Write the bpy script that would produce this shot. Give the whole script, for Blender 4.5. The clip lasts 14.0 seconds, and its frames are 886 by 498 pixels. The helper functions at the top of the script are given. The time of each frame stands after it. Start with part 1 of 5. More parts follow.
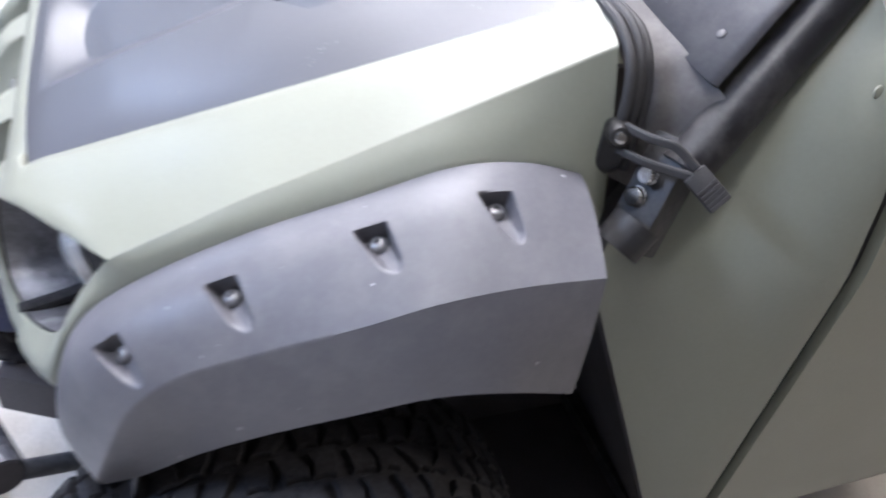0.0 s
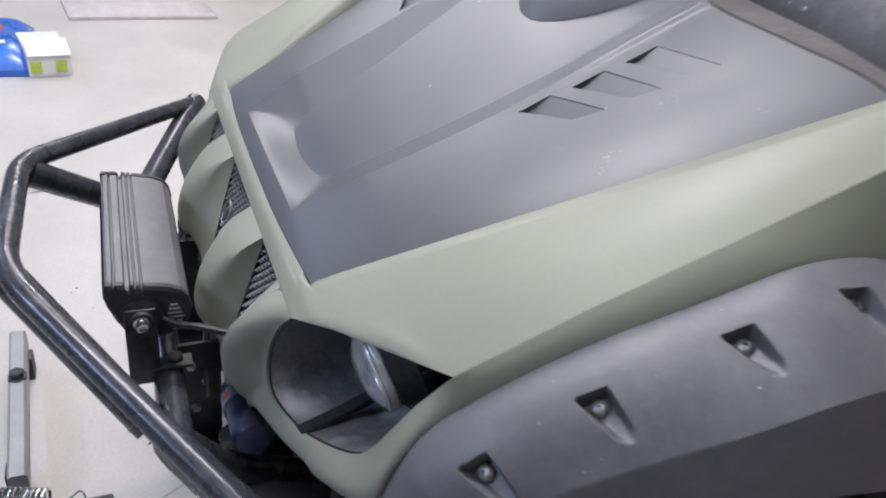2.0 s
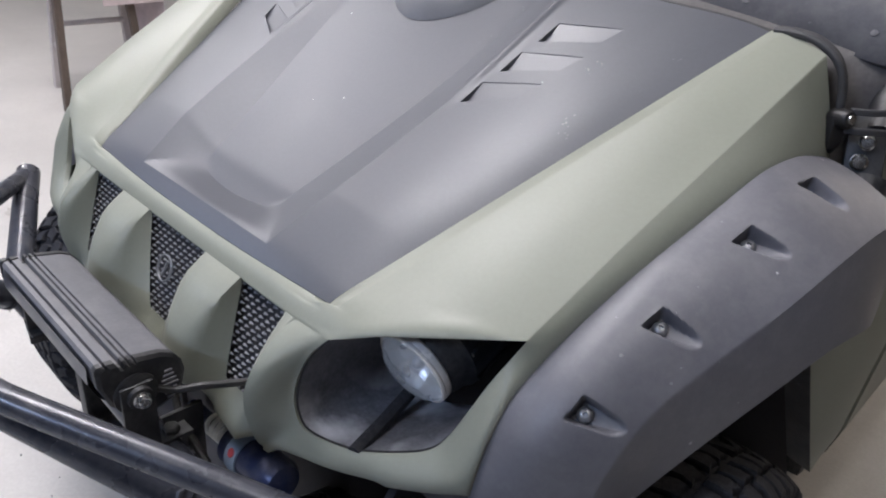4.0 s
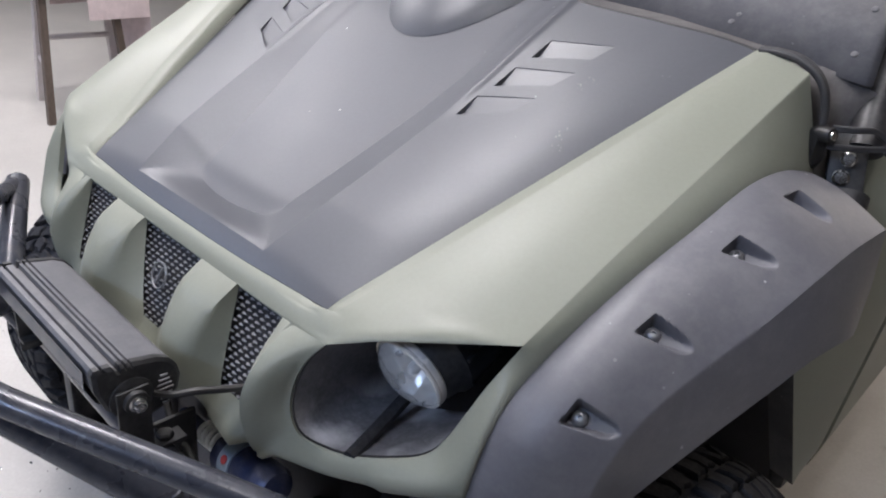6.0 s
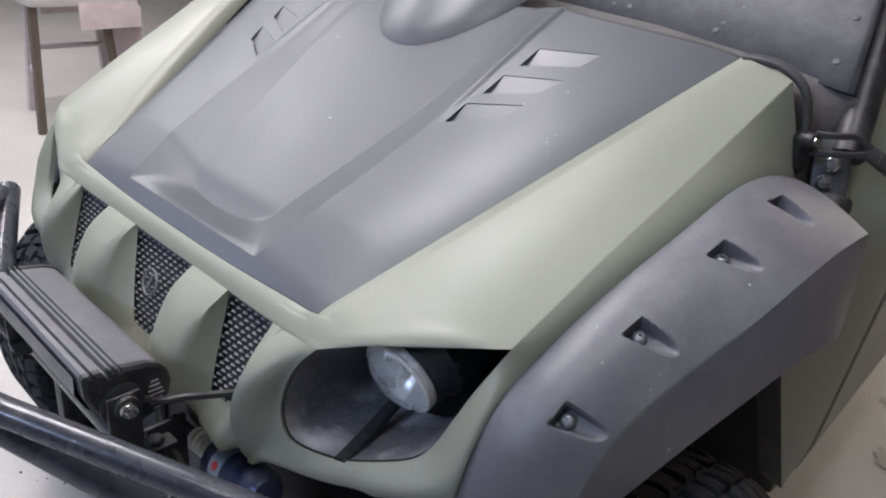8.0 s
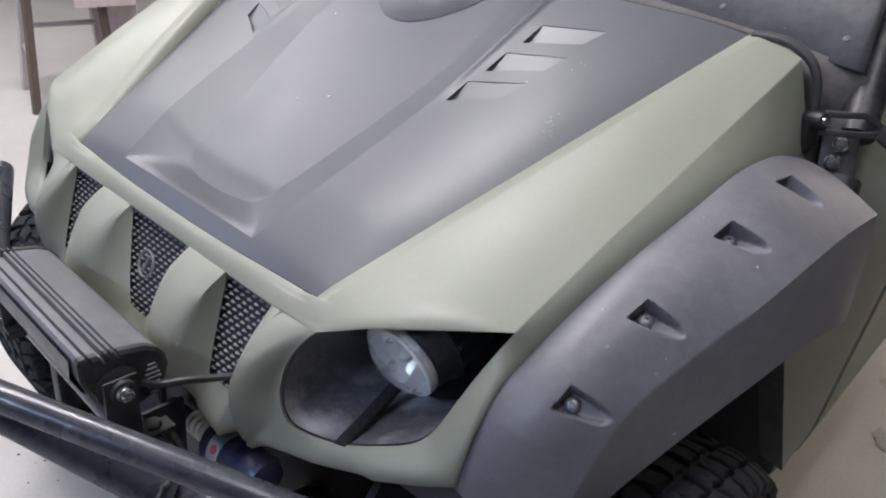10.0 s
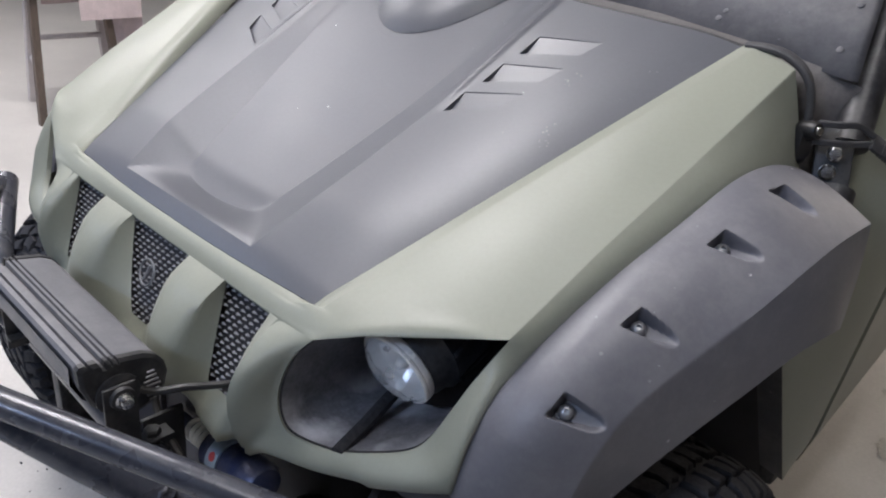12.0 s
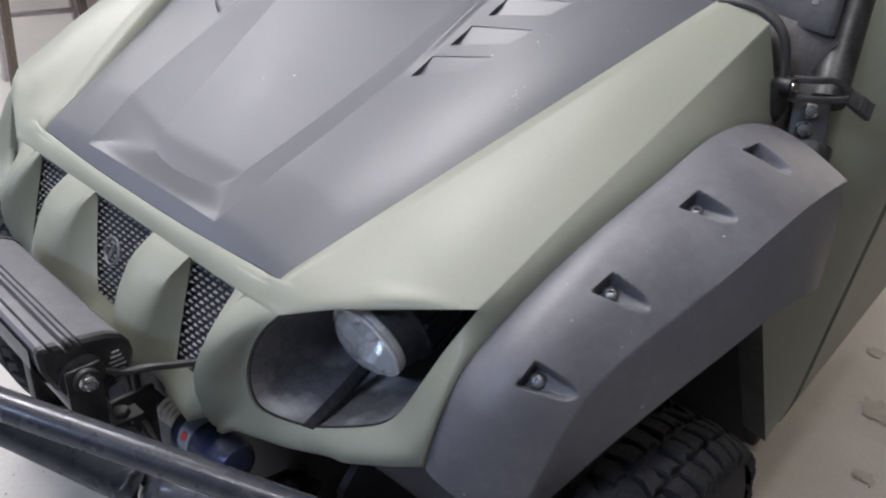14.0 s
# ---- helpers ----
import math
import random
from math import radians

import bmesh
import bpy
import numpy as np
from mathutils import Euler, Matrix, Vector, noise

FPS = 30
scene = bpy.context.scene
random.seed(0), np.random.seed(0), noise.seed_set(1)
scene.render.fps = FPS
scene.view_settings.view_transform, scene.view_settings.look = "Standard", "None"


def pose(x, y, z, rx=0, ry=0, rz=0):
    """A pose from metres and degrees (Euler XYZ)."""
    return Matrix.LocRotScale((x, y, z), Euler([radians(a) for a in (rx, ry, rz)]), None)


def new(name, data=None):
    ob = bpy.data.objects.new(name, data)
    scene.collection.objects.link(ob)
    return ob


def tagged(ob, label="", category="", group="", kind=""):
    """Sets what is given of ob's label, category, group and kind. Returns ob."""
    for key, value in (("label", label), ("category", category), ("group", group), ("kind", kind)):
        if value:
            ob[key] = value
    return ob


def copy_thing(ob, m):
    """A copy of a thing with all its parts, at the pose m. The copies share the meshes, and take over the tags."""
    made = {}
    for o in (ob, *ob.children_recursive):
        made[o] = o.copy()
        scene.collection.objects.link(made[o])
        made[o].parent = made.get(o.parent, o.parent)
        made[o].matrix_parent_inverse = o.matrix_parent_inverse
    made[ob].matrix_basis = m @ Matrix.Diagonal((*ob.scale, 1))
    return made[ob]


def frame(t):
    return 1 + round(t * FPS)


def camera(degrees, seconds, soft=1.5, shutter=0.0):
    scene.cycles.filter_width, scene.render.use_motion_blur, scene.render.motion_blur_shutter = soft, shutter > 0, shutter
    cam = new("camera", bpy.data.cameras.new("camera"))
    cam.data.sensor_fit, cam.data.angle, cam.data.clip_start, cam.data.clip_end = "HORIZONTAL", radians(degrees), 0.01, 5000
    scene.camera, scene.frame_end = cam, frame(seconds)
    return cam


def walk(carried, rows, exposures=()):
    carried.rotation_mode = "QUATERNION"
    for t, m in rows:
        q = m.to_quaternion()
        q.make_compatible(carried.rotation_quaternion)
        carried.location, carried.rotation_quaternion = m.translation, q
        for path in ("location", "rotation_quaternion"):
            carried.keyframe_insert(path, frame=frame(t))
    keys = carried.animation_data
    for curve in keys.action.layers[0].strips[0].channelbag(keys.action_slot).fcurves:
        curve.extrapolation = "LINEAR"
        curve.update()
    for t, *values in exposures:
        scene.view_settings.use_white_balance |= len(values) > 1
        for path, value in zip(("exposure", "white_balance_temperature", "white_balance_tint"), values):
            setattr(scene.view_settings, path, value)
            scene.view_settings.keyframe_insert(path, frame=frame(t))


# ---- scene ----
# camera: a phone carried round the front corner of a small off-road vehicle
EXPOSURES = ((0.0, 1.06, 6120, 12), (0.5, 0.84, 6100, 12), (1.0, 0.45, 6120, 12), (1.5, 0.22, 6250, 11), (2.0, -0.02, 6400, 11), (2.5, -0.08, 6380, 11), (5.0, 0.05, 6410, 11), (14.0, 0.03, 6470, 10))
POWER = 40.0
LENS = 62.53
ROWS = [
    (0.0, 1.0254, 0.1435, 1.2796, 51.418, -10.250, 70.167),
    (0.5, 1.0718, 0.0309, 1.2871, 54.845, -10.606, 69.134),
    (1.0, 1.0578, -0.0918, 1.2786, 58.155, -10.711, 65.484),
    (1.5, 0.9967, -0.1346, 1.2775, 57.877, -8.831, 67.587),
    (2.0, 0.9123, -0.1383, 1.2523, 58.477, -7.861, 67.905),
    (2.5, 0.8411, -0.1529, 1.2201, 55.383, -9.438, 61.104),
    (2.7, 0.8136, -0.2025, 1.2208, 57.085, -8.328, 56.206),
    (4.8, 0.8135, -0.3806, 1.2127, 63.913, -4.752, 44.058),
    (5.0, 0.8134, -0.3829, 1.2157, 64.493, -5.522, 43.661),
    (5.5, 0.8126, -0.3946, 1.2112, 64.181, -5.140, 43.957),
    (6.0, 0.8149, -0.3938, 1.2081, 64.053, -5.564, 44.098),
    (6.5, 0.8104, -0.4006, 1.2141, 63.410, -5.635, 44.391),
    (7.0, 0.8113, -0.4052, 1.2101, 64.395, -5.590, 44.743),
    (7.5, 0.8154, -0.4026, 1.2118, 64.729, -6.058, 43.602),
    (8.0, 0.8236, -0.3975, 1.2079, 64.831, -5.633, 43.485),
    (8.2, 0.8227, -0.3975, 1.2106, 64.083, -4.938, 43.147),
    (10.3, 0.8094, -0.3896, 1.2003, 63.289, -5.896, 43.519),
    (10.5, 0.8085, -0.3915, 1.2041, 63.275, -5.912, 43.764),
    (11.0, 0.8124, -0.3949, 1.2036, 62.899, -6.144, 44.022),
    (11.5, 0.8178, -0.3943, 1.2090, 63.577, -5.577, 43.959),
    (12.0, 0.8234, -0.3898, 1.2033, 64.178, -5.586, 43.662),
    (12.5, 0.8208, -0.3817, 1.2006, 63.680, -5.236, 43.442),
    (13.0, 0.8166, -0.3779, 1.2001, 62.495, -4.853, 42.898),
    (13.5, 0.8208, -0.3654, 1.1981, 62.592, -4.699, 42.641),
    (14.0, 0.8312, -0.3607, 1.1942, 62.095, -4.490, 42.377),
]

cam = camera(LENS, 14.0, soft=2.0, shutter=0.8)
walk(cam, [(t, pose(x, y, z, rx, ry, rz)) for t, x, y, z, rx, ry, rz in ROWS], EXPOSURES)

# ---------------------------------------------------------------- world
world = bpy.data.worlds.new("workshop_air")
scene.world = world
world.use_nodes = True
world.node_tree.nodes["Background"].inputs[0].default_value = (0.75, 0.8, 0.9, 1)
world.node_tree.nodes["Background"].inputs[1].default_value = 0.15


# ---------------------------------------------------------------- materials
def surface(name, colour, rough=0.5, metal=0.0, grain=0.0, grain_scale=200.0, mottle=0.0, mottle_scale=8.0,
            bump=0.0, bump_scale=300.0, dust=0.0, dust_colour=(0.45, 0.43, 0.41), spec=0.5, coat=0.0, flow=(1, 1, 1), dust_scale=26.0, settled_lift=False, specks=0.0, speck_scale=55.0, speck_colour=(0.55, 0.55, 0.55)):
    """Base colour varied by fine grain and broad mottling, uneven gloss, fine relief and loose dust."""
    m = bpy.data.materials.new(name)
    m.use_nodes = True
    nt = m.node_tree
    bsdf = nt.nodes["Principled BSDF"]
    L = nt.links.new
    tc = nt.nodes.new("ShaderNodeTexCoord")
    mp = nt.nodes.new("ShaderNodeMapping")
    mp.inputs["Scale"].default_value = flow
    L(tc.outputs["Object"], mp.inputs[0])

    def noise_tex(scale, detail=4.0, rough_=0.55):
        n = nt.nodes.new("ShaderNodeTexNoise")
        n.inputs["Scale"].default_value = scale
        n.inputs["Detail"].default_value = detail
        n.inputs["Roughness"].default_value = rough_
        L(mp.outputs[0], n.inputs["Vector"])
        return n

    def ramp(src, lo, hi, a, b):
        r = nt.nodes.new("ShaderNodeMapRange")
        r.inputs[1].default_value, r.inputs[2].default_value = lo, hi
        r.inputs[3].default_value, r.inputs[4].default_value = a, b
        L(src, r.inputs[0])
        return r.outputs[0]

    n1, n2 = noise_tex(mottle_scale), noise_tex(grain_scale, 2.0)
    k1 = ramp(n1.outputs["Fac"], 0.3, 0.7, 1 - mottle, 1 + mottle)
    k2 = ramp(n2.outputs["Fac"], 0.3, 0.7, 1 - grain, 1 + grain)
    mul = nt.nodes.new("ShaderNodeMath")
    mul.operation = "MULTIPLY"
    L(k1, mul.inputs[0]), L(k2, mul.inputs[1])
    vm = nt.nodes.new("ShaderNodeVectorMath")
    vm.operation = "SCALE"
    vm.inputs[0].default_value = colour
    L(mul.outputs[0], vm.inputs["Scale"])
    out = vm.outputs[0]
    if dust:
        n3 = noise_tex(dust_scale, 8.0, 0.7 if dust_scale > 20 else 0.5)
        n4 = noise_tex(3.1, 3.0)
        d = nt.nodes.new("ShaderNodeMath")
        d.operation = "MULTIPLY"
        L(ramp(n3.outputs["Fac"], 0.45, 0.8, 0.0, 1.0), d.inputs[0])
        L(ramp(n4.outputs["Fac"], 0.35, 0.7, 0.2, dust), d.inputs[1])
        if settled_lift:
            # settled dust on upward faces; its paleness also stands in for light there
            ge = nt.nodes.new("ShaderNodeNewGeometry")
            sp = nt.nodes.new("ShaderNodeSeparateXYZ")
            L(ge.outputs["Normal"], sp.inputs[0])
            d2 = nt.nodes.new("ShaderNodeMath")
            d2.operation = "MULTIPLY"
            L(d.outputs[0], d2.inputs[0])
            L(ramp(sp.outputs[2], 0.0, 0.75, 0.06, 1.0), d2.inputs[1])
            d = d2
        mx = nt.nodes.new("ShaderNodeMix")
        mx.data_type = "RGBA"
        L(d.outputs[0], mx.inputs[0])
        L(out, mx.inputs[6])
        mx.inputs[7].default_value = (*dust_colour, 1)
        out = mx.outputs[2]
    if specks:
        # scattered pale chips and crumbs, a millimetre or less
        vo = nt.nodes.new("ShaderNodeTexVoronoi")
        vo.inputs["Scale"].default_value = speck_scale
        n6 = noise_tex(speck_scale * 6, 2.0)
        wob = nt.nodes.new("ShaderNodeVectorMath")
        wob.operation = "MULTIPLY_ADD"
        L(n6.outputs["Color"], wob.inputs[0])
        wob.inputs[1].default_value = (0.0025, 0.0025, 0.0025)
        L(mp.outputs[0], wob.inputs[2])
        L(wob.outputs[0], vo.inputs["Vector"])
        sc = nt.nodes.new("ShaderNodeSeparateXYZ")
        L(vo.outputs["Color"], sc.inputs[0])
        size = ramp(sc.outputs[0], 1 - specks, 1.0, 0.0, 0.105)
        less = nt.nodes.new("ShaderNodeMath")
        less.operation = "LESS_THAN"
        L(vo.outputs["Distance"], less.inputs[0]), L(size, less.inputs[1])
        tone = nt.nodes.new("ShaderNodeMath")
        tone.operation = "MULTIPLY"
        L(less.outputs[0], tone.inputs[0]), L(ramp(sc.outputs[1], 0.0, 1.0, 0.15, 0.8), tone.inputs[1])
        mx = nt.nodes.new("ShaderNodeMix")
        mx.data_type = "RGBA"
        L(tone.outputs[0], mx.inputs[0])
        L(out, mx.inputs[6])
        mx.inputs[7].default_value = (*speck_colour, 1)
        out = mx.outputs[2]
    L(out, bsdf.inputs["Base Color"])
    L(ramp(n1.outputs["Fac"], 0.25, 0.75, max(0.03, rough - 0.06), min(1, rough + 0.06)), bsdf.inputs["Roughness"])
    bsdf.inputs["Metallic"].default_value = metal
    bsdf.inputs["Specular IOR Level"].default_value = spec
    bsdf.inputs["Coat Weight"].default_value = coat
    bsdf.inputs["Coat Roughness"].default_value = 0.15
    if bump:
        n5 = noise_tex(bump_scale, 3.0)
        b = nt.nodes.new("ShaderNodeBump")
        b.inputs["Strength"].default_value = 1.0
        b.inputs["Distance"].default_value = bump
        L(n5.outputs["Fac"], b.inputs["Height"])
        L(b.outputs[0], bsdf.inputs["Normal"])
    return m


def clear_pane(name, haze):
    """Thin glass with a share of pale haze that paints in brightness: see-through with a glossy face."""
    m = bpy.data.materials.new(name)
    m.use_nodes = True
    nt = m.node_tree
    nt.nodes.remove(nt.nodes["Principled BSDF"])
    out = nt.nodes["Material Output"]
    mix, tr, gl, fr = [nt.nodes.new(k) for k in ("ShaderNodeMixShader", "ShaderNodeBsdfTransparent", "ShaderNodeBsdfGlossy", "ShaderNodeFresnel")]
    tr.inputs[0].default_value = (0.97, 0.97, 0.97, 1)
    gl.inputs["Roughness"].default_value = 0.05
    fr.inputs["IOR"].default_value = 1.6
    nt.links.new(fr.outputs[0], mix.inputs[0])
    veil, dif = nt.nodes.new("ShaderNodeMixShader"), nt.nodes.new("ShaderNodeBsdfDiffuse")
    dif.inputs["Color"].default_value = (0.85, 0.84, 0.82, 1)
    veil.inputs[0].default_value = haze
    nt.links.new(tr.outputs[0], veil.inputs[1])
    nt.links.new(dif.outputs[0], veil.inputs[2])
    nt.links.new(veil.outputs[0], mix.inputs[1])
    nt.links.new(gl.outputs[0], mix.inputs[2])
    nt.links.new(mix.outputs[0], out.inputs[0])
    return m


def lamp_glow(name, colour, strength):
    m = bpy.data.materials.new(name)
    m.use_nodes = True
    b = m.node_tree.nodes["Principled BSDF"]
    b.inputs["Base Color"].default_value = (0.8, 0.8, 0.8, 1)
    b.inputs["Emission Color"].default_value = (*colour, 1)
    b.inputs["Emission Strength"].default_value = strength
    return m


GREEN = surface("olive_green_paint", (0.246, 0.254, 0.205), 0.43, spec=0.42, grain=0.02, mottle=0.025, mottle_scale=4, bump=0.00003, bump_scale=500)
HOOD = surface("charcoal_hood_plastic", (0.080, 0.083, 0.095), 0.42, grain=0.03, mottle=0.04, mottle_scale=5, bump=0.00004, bump_scale=700, specks=0.16, speck_scale=42, speck_colour=(0.40, 0.40, 0.41))
FLARE = surface("grey_black_flare_plastic", (0.120, 0.119, 0.134), 0.46, spec=0.55, grain=0.04, mottle=0.04, mottle_scale=9, bump=0.00008, bump_scale=600, dust=0.06, specks=0.42, speck_scale=46)
BLACK = surface("black_plastic", (0.018, 0.018, 0.02), 0.5, grain=0.1, mottle=0.15, mottle_scale=20, bump=0.0001, dust=0.12)
# dust pushed pale and full to make up for light missing inside the bucket
DARK = surface("dusty_lightened_plastic", (0.16, 0.157, 0.17), 0.40, grain=0.15, mottle=0.3, mottle_scale=25, bump=0.0002, dust=4.5, dust_colour=(0.72, 0.71, 0.73), dust_scale=9.0, settled_lift=True, specks=0.2, speck_scale=90)
TUBE = surface("dark_grey_tube_paint", (0.040, 0.043, 0.056), 0.27, metal=0.2, grain=0.06, mottle=0.15, mottle_scale=12, bump=0.00012, bump_scale=250, dust=0.12, specks=0.2, speck_scale=90)
ALU = surface("grey_anodised_aluminium", (0.12, 0.12, 0.13), 0.5, metal=0.0, grain=0.06, mottle=0.06, mottle_scale=20, bump=0.00005, dust=0.1)
STEEL = surface("bright_steel", (0.62, 0.62, 0.62), 0.22, metal=1.0, grain=0.1, mottle=0.15, mottle_scale=60, bump=0.0001)
CHROME = surface("lamp_reflector", (1.0, 0.97, 0.93), 0.30, metal=0.65, grain=0.03, mottle=0.08, mottle_scale=60, bump=0.0010, bump_scale=120)
FROST = surface("bright_lamp_rim", (0.86, 0.83, 0.79), 0.25, metal=0.15, grain=0.04, mottle=0.12, mottle_scale=70, bump=0.0004, bump_scale=120)
ZINC = surface("dull_zinc_bolt", (0.30, 0.30, 0.31), 0.38, metal=0.7, grain=0.1, mottle=0.2, mottle_scale=90, bump=0.0001)
RUBBER = surface("tyre_rubber", (0.030, 0.030, 0.034), 0.7, grain=0.2, mottle=0.3, mottle_scale=25, bump=0.0012, bump_scale=110, dust=0.03, dust_colour=(0.08, 0.075, 0.07), spec=0.15)
STRAP = surface("grey_black_rubber", (0.045, 0.044, 0.046), 0.6, grain=0.1, mottle=0.15, mottle_scale=40, bump=0.0002)
RUST = surface("rust_brown_metal", (0.075, 0.045, 0.032), 0.7, grain=0.25, mottle=0.4, mottle_scale=18, bump=0.0006, bump_scale=90, dust=0.3, dust_colour=(0.25, 0.17, 0.12))
GASKET = surface("black_cable_rubber", (0.02, 0.019, 0.019), 0.45, grain=0.1, mottle=0.1)
COWL = surface("weathered_grey_cowl", (0.105, 0.098, 0.097), 0.6, grain=0.1, mottle=0.18, mottle_scale=14, bump=0.0002, dust=0.25)
SCREEN = surface("scratched_grey_panel", (0.112, 0.110, 0.117), 0.58, spec=0.4, grain=0.06, mottle=0.12, mottle_scale=7, bump=0.00006, dust=0.22, specks=0.25, speck_scale=45)
SPOT = surface("pale_dried_splash", (0.165, 0.165, 0.17), 0.85, grain=0.2, mottle=0.2, mottle_scale=200)
FLOOR = surface("pale_concrete", (0.50, 0.475, 0.44), 0.42, grain=0.05, grain_scale=120, mottle=0.10, mottle_scale=2.2, bump=0.0004, bump_scale=60, dust=0.25, dust_colour=(0.36, 0.33, 0.29))
DIM_WALL = surface("dark_brown_grey_wall", (0.11, 0.095, 0.08), 0.7, grain=0.05, mottle=0.08, mottle_scale=2, bump=0.0005, bump_scale=40)
WALL = surface("off_white_wall", (0.48, 0.48, 0.48), 0.8, grain=0.04, mottle=0.06, mottle_scale=1.5, bump=0.0006, bump_scale=40)
CEIL = surface("white_ceiling", (0.75, 0.75, 0.73), 0.85, grain=0.03, mottle=0.04, mottle_scale=1.2, bump=0.0005, bump_scale=50)
STAIN = surface("brown_floor_stain", (0.415, 0.385, 0.345), 0.6, grain=0.1, mottle=0.15, mottle_scale=30)
WOOD = surface("dark_stained_wood", (0.10, 0.075, 0.06), 0.6, grain=0.2, mottle=0.25, mottle_scale=12, bump=0.0006, bump_scale=70, flow=(1, 1, 0.15))
PALE = surface("pale_painted_wood", (0.48, 0.44, 0.43), 0.6, grain=0.08, mottle=0.12, mottle_scale=15, bump=0.0003)
CLOTH = surface("pale_pink_cloth", (0.55, 0.46, 0.46), 0.9, grain=0.1, mottle=0.12, mottle_scale=18, bump=0.0008, bump_scale=200)
BLUE = surface("blue_bag_film", (0.02, 0.13, 0.55), 0.3, grain=0.05, mottle=0.4, mottle_scale=9, bump=0.003, bump_scale=18, coat=0.4)
WHITE = surface("white_film", (0.72, 0.73, 0.72), 0.4, grain=0.03, mottle=0.08, mottle_scale=12, bump=0.002, bump_scale=22)
LIME = surface("lime_print", (0.45, 0.55, 0.08), 0.4, grain=0.05, mottle=0.2, mottle_scale=40)
RED = surface("red_print", (0.42, 0.06, 0.07), 0.4, grain=0.05, mottle=0.1)
SHOCKB = surface("blue_shock_body", (0.020, 0.030, 0.085), 0.35, metal=0.3, grain=0.05, mottle=0.15, mottle_scale=40, dust=0.2)
BANDB = surface("light_blue_band", (0.25, 0.33, 0.45), 0.45, grain=0.05, mottle=0.1)
GREYST = surface("grey_painted_steel", (0.30, 0.30, 0.30), 0.45, metal=0.2, grain=0.06, mottle=0.15, mottle_scale=10, bump=0.0002, dust=0.2)
MESH = surface("grille_mesh_plastic", (0.20, 0.20, 0.205), 0.22, grain=0.05, mottle=0.1, mottle_scale=60)
VOID = surface("black_liner_plastic", (0.050, 0.047, 0.052), 0.6, grain=0.1, mottle=0.2, mottle_scale=12, bump=0.0002, spec=0.4)
CAGE = surface("black_tube_paint", (0.011, 0.011, 0.014), 0.42, grain=0.06, mottle=0.15, mottle_scale=12, bump=0.00012, bump_scale=250, dust=0.05)
LENSG = surface("blue_grey_lamp_frame", (0.045, 0.047, 0.065), 0.35, grain=0.05, mottle=0.2, mottle_scale=30, bump=0.0001, dust=0.2, specks=0.3, speck_scale=90)
# the pale haze lifts the lamp's brightness
GLASS = clear_pane("lamp_glass", 0.15)
BULB = surface("pale_lamp_bulb", (0.75, 0.74, 0.72), 0.15, grain=0.02, mottle=0.05)
GLOW = lamp_glow("tube_light", (1.0, 0.985, 0.95), 14.0)


# ---------------------------------------------------------------- helpers
def mesh_from(bm, name, mat, smooth=32, normals=True):
    if normals:
        bmesh.ops.recalc_face_normals(bm, faces=bm.faces[:])
    me = bpy.data.meshes.new(name)
    bm.to_mesh(me)
    bm.free()
    if smooth:
        me.polygons.foreach_set("use_smooth", [True] * len(me.polygons))
        me.set_sharp_from_angle(angle=radians(smooth))
    me.materials.append(mat)
    return me


def part(name, bm, mat, parent, label="", smooth=32, normals=True):
    ob = new(name, mesh_from(bm, name, mat, smooth, normals))
    ob.parent = parent
    return tagged(ob, label) if label else ob


def thing(name, label, category, at=(0, 0, 0), group="", kind=""):
    ob = new(name)
    ob.location = at
    return tagged(ob, label, category, group, kind)


def piece(name, bm, mat, label, category, group="", kind="", smooth=32):
    return tagged(new(name, mesh_from(bm, name, mat, smooth)), label, category, group, kind)


def add_box(bm, lo, hi, bevel=0.0, m=None):
    v = [bm.verts.new((x, y, z)) for x in (lo[0], hi[0]) for y in (lo[1], hi[1]) for z in (lo[2], hi[2])]
    f = [bm.faces.new([v[i] for i in q]) for q in ((0, 1, 3, 2), (4, 6, 7, 5), (0, 4, 5, 1), (2, 3, 7, 6), (0, 2, 6, 4), (1, 5, 7, 3))]
    if bevel:
        r = bmesh.ops.bevel(bm, geom=list({e for q in f for e in q.edges}), offset=bevel, segments=2, affect="EDGES", profile=0.6)
        v = list({x for q in r["faces"] for x in q.verts} | {x for x in v if x.is_valid})
    if m is not None:
        bmesh.ops.transform(bm, matrix=m, verts=[x for x in v if x.is_valid])
    return bm


def add_ring_loft(bm, rings, closed=True, cap=True):
    """Joins rings of equal length into a skin."""
    vs = [[bm.verts.new(p) for p in r] for r in rings]
    n = len(vs[0])
    for a, b in zip(vs, vs[1:]):
        for i in range(n if closed else n - 1):
            j = (i + 1) % n
            bm.faces.new((a[i], a[j], b[j], b[i]))
    if cap and closed:
        bm.faces.new(vs[0][::-1])
        bm.faces.new(vs[-1])
    return vs


def add_tube(bm, pts, r, seg=16, cap=True, r_end=None):
    """A round tube along a polyline."""
    pts = [Vector(p) for p in pts]
    rings, up = [], Vector((0.13, 0.21, 0.97))
    for i, p in enumerate(pts):
        d = (pts[min(i + 1, len(pts) - 1)] - pts[max(i - 1, 0)]).normalized()
        a = d.cross(up)
        if a.length < 0.05:
            a = d.cross(Vector((1, 0, 0)))
        a.normalize()
        up = a.cross(d).normalized()
        k = r if r_end is None else r + (r_end - r) * i / (len(pts) - 1)
        rings.append([p + a * (k * math.cos(2 * math.pi * j / seg)) + up * (k * math.sin(2 * math.pi * j / seg)) for j in range(seg)])
    add_ring_loft(bm, rings, True, cap)
    return bm


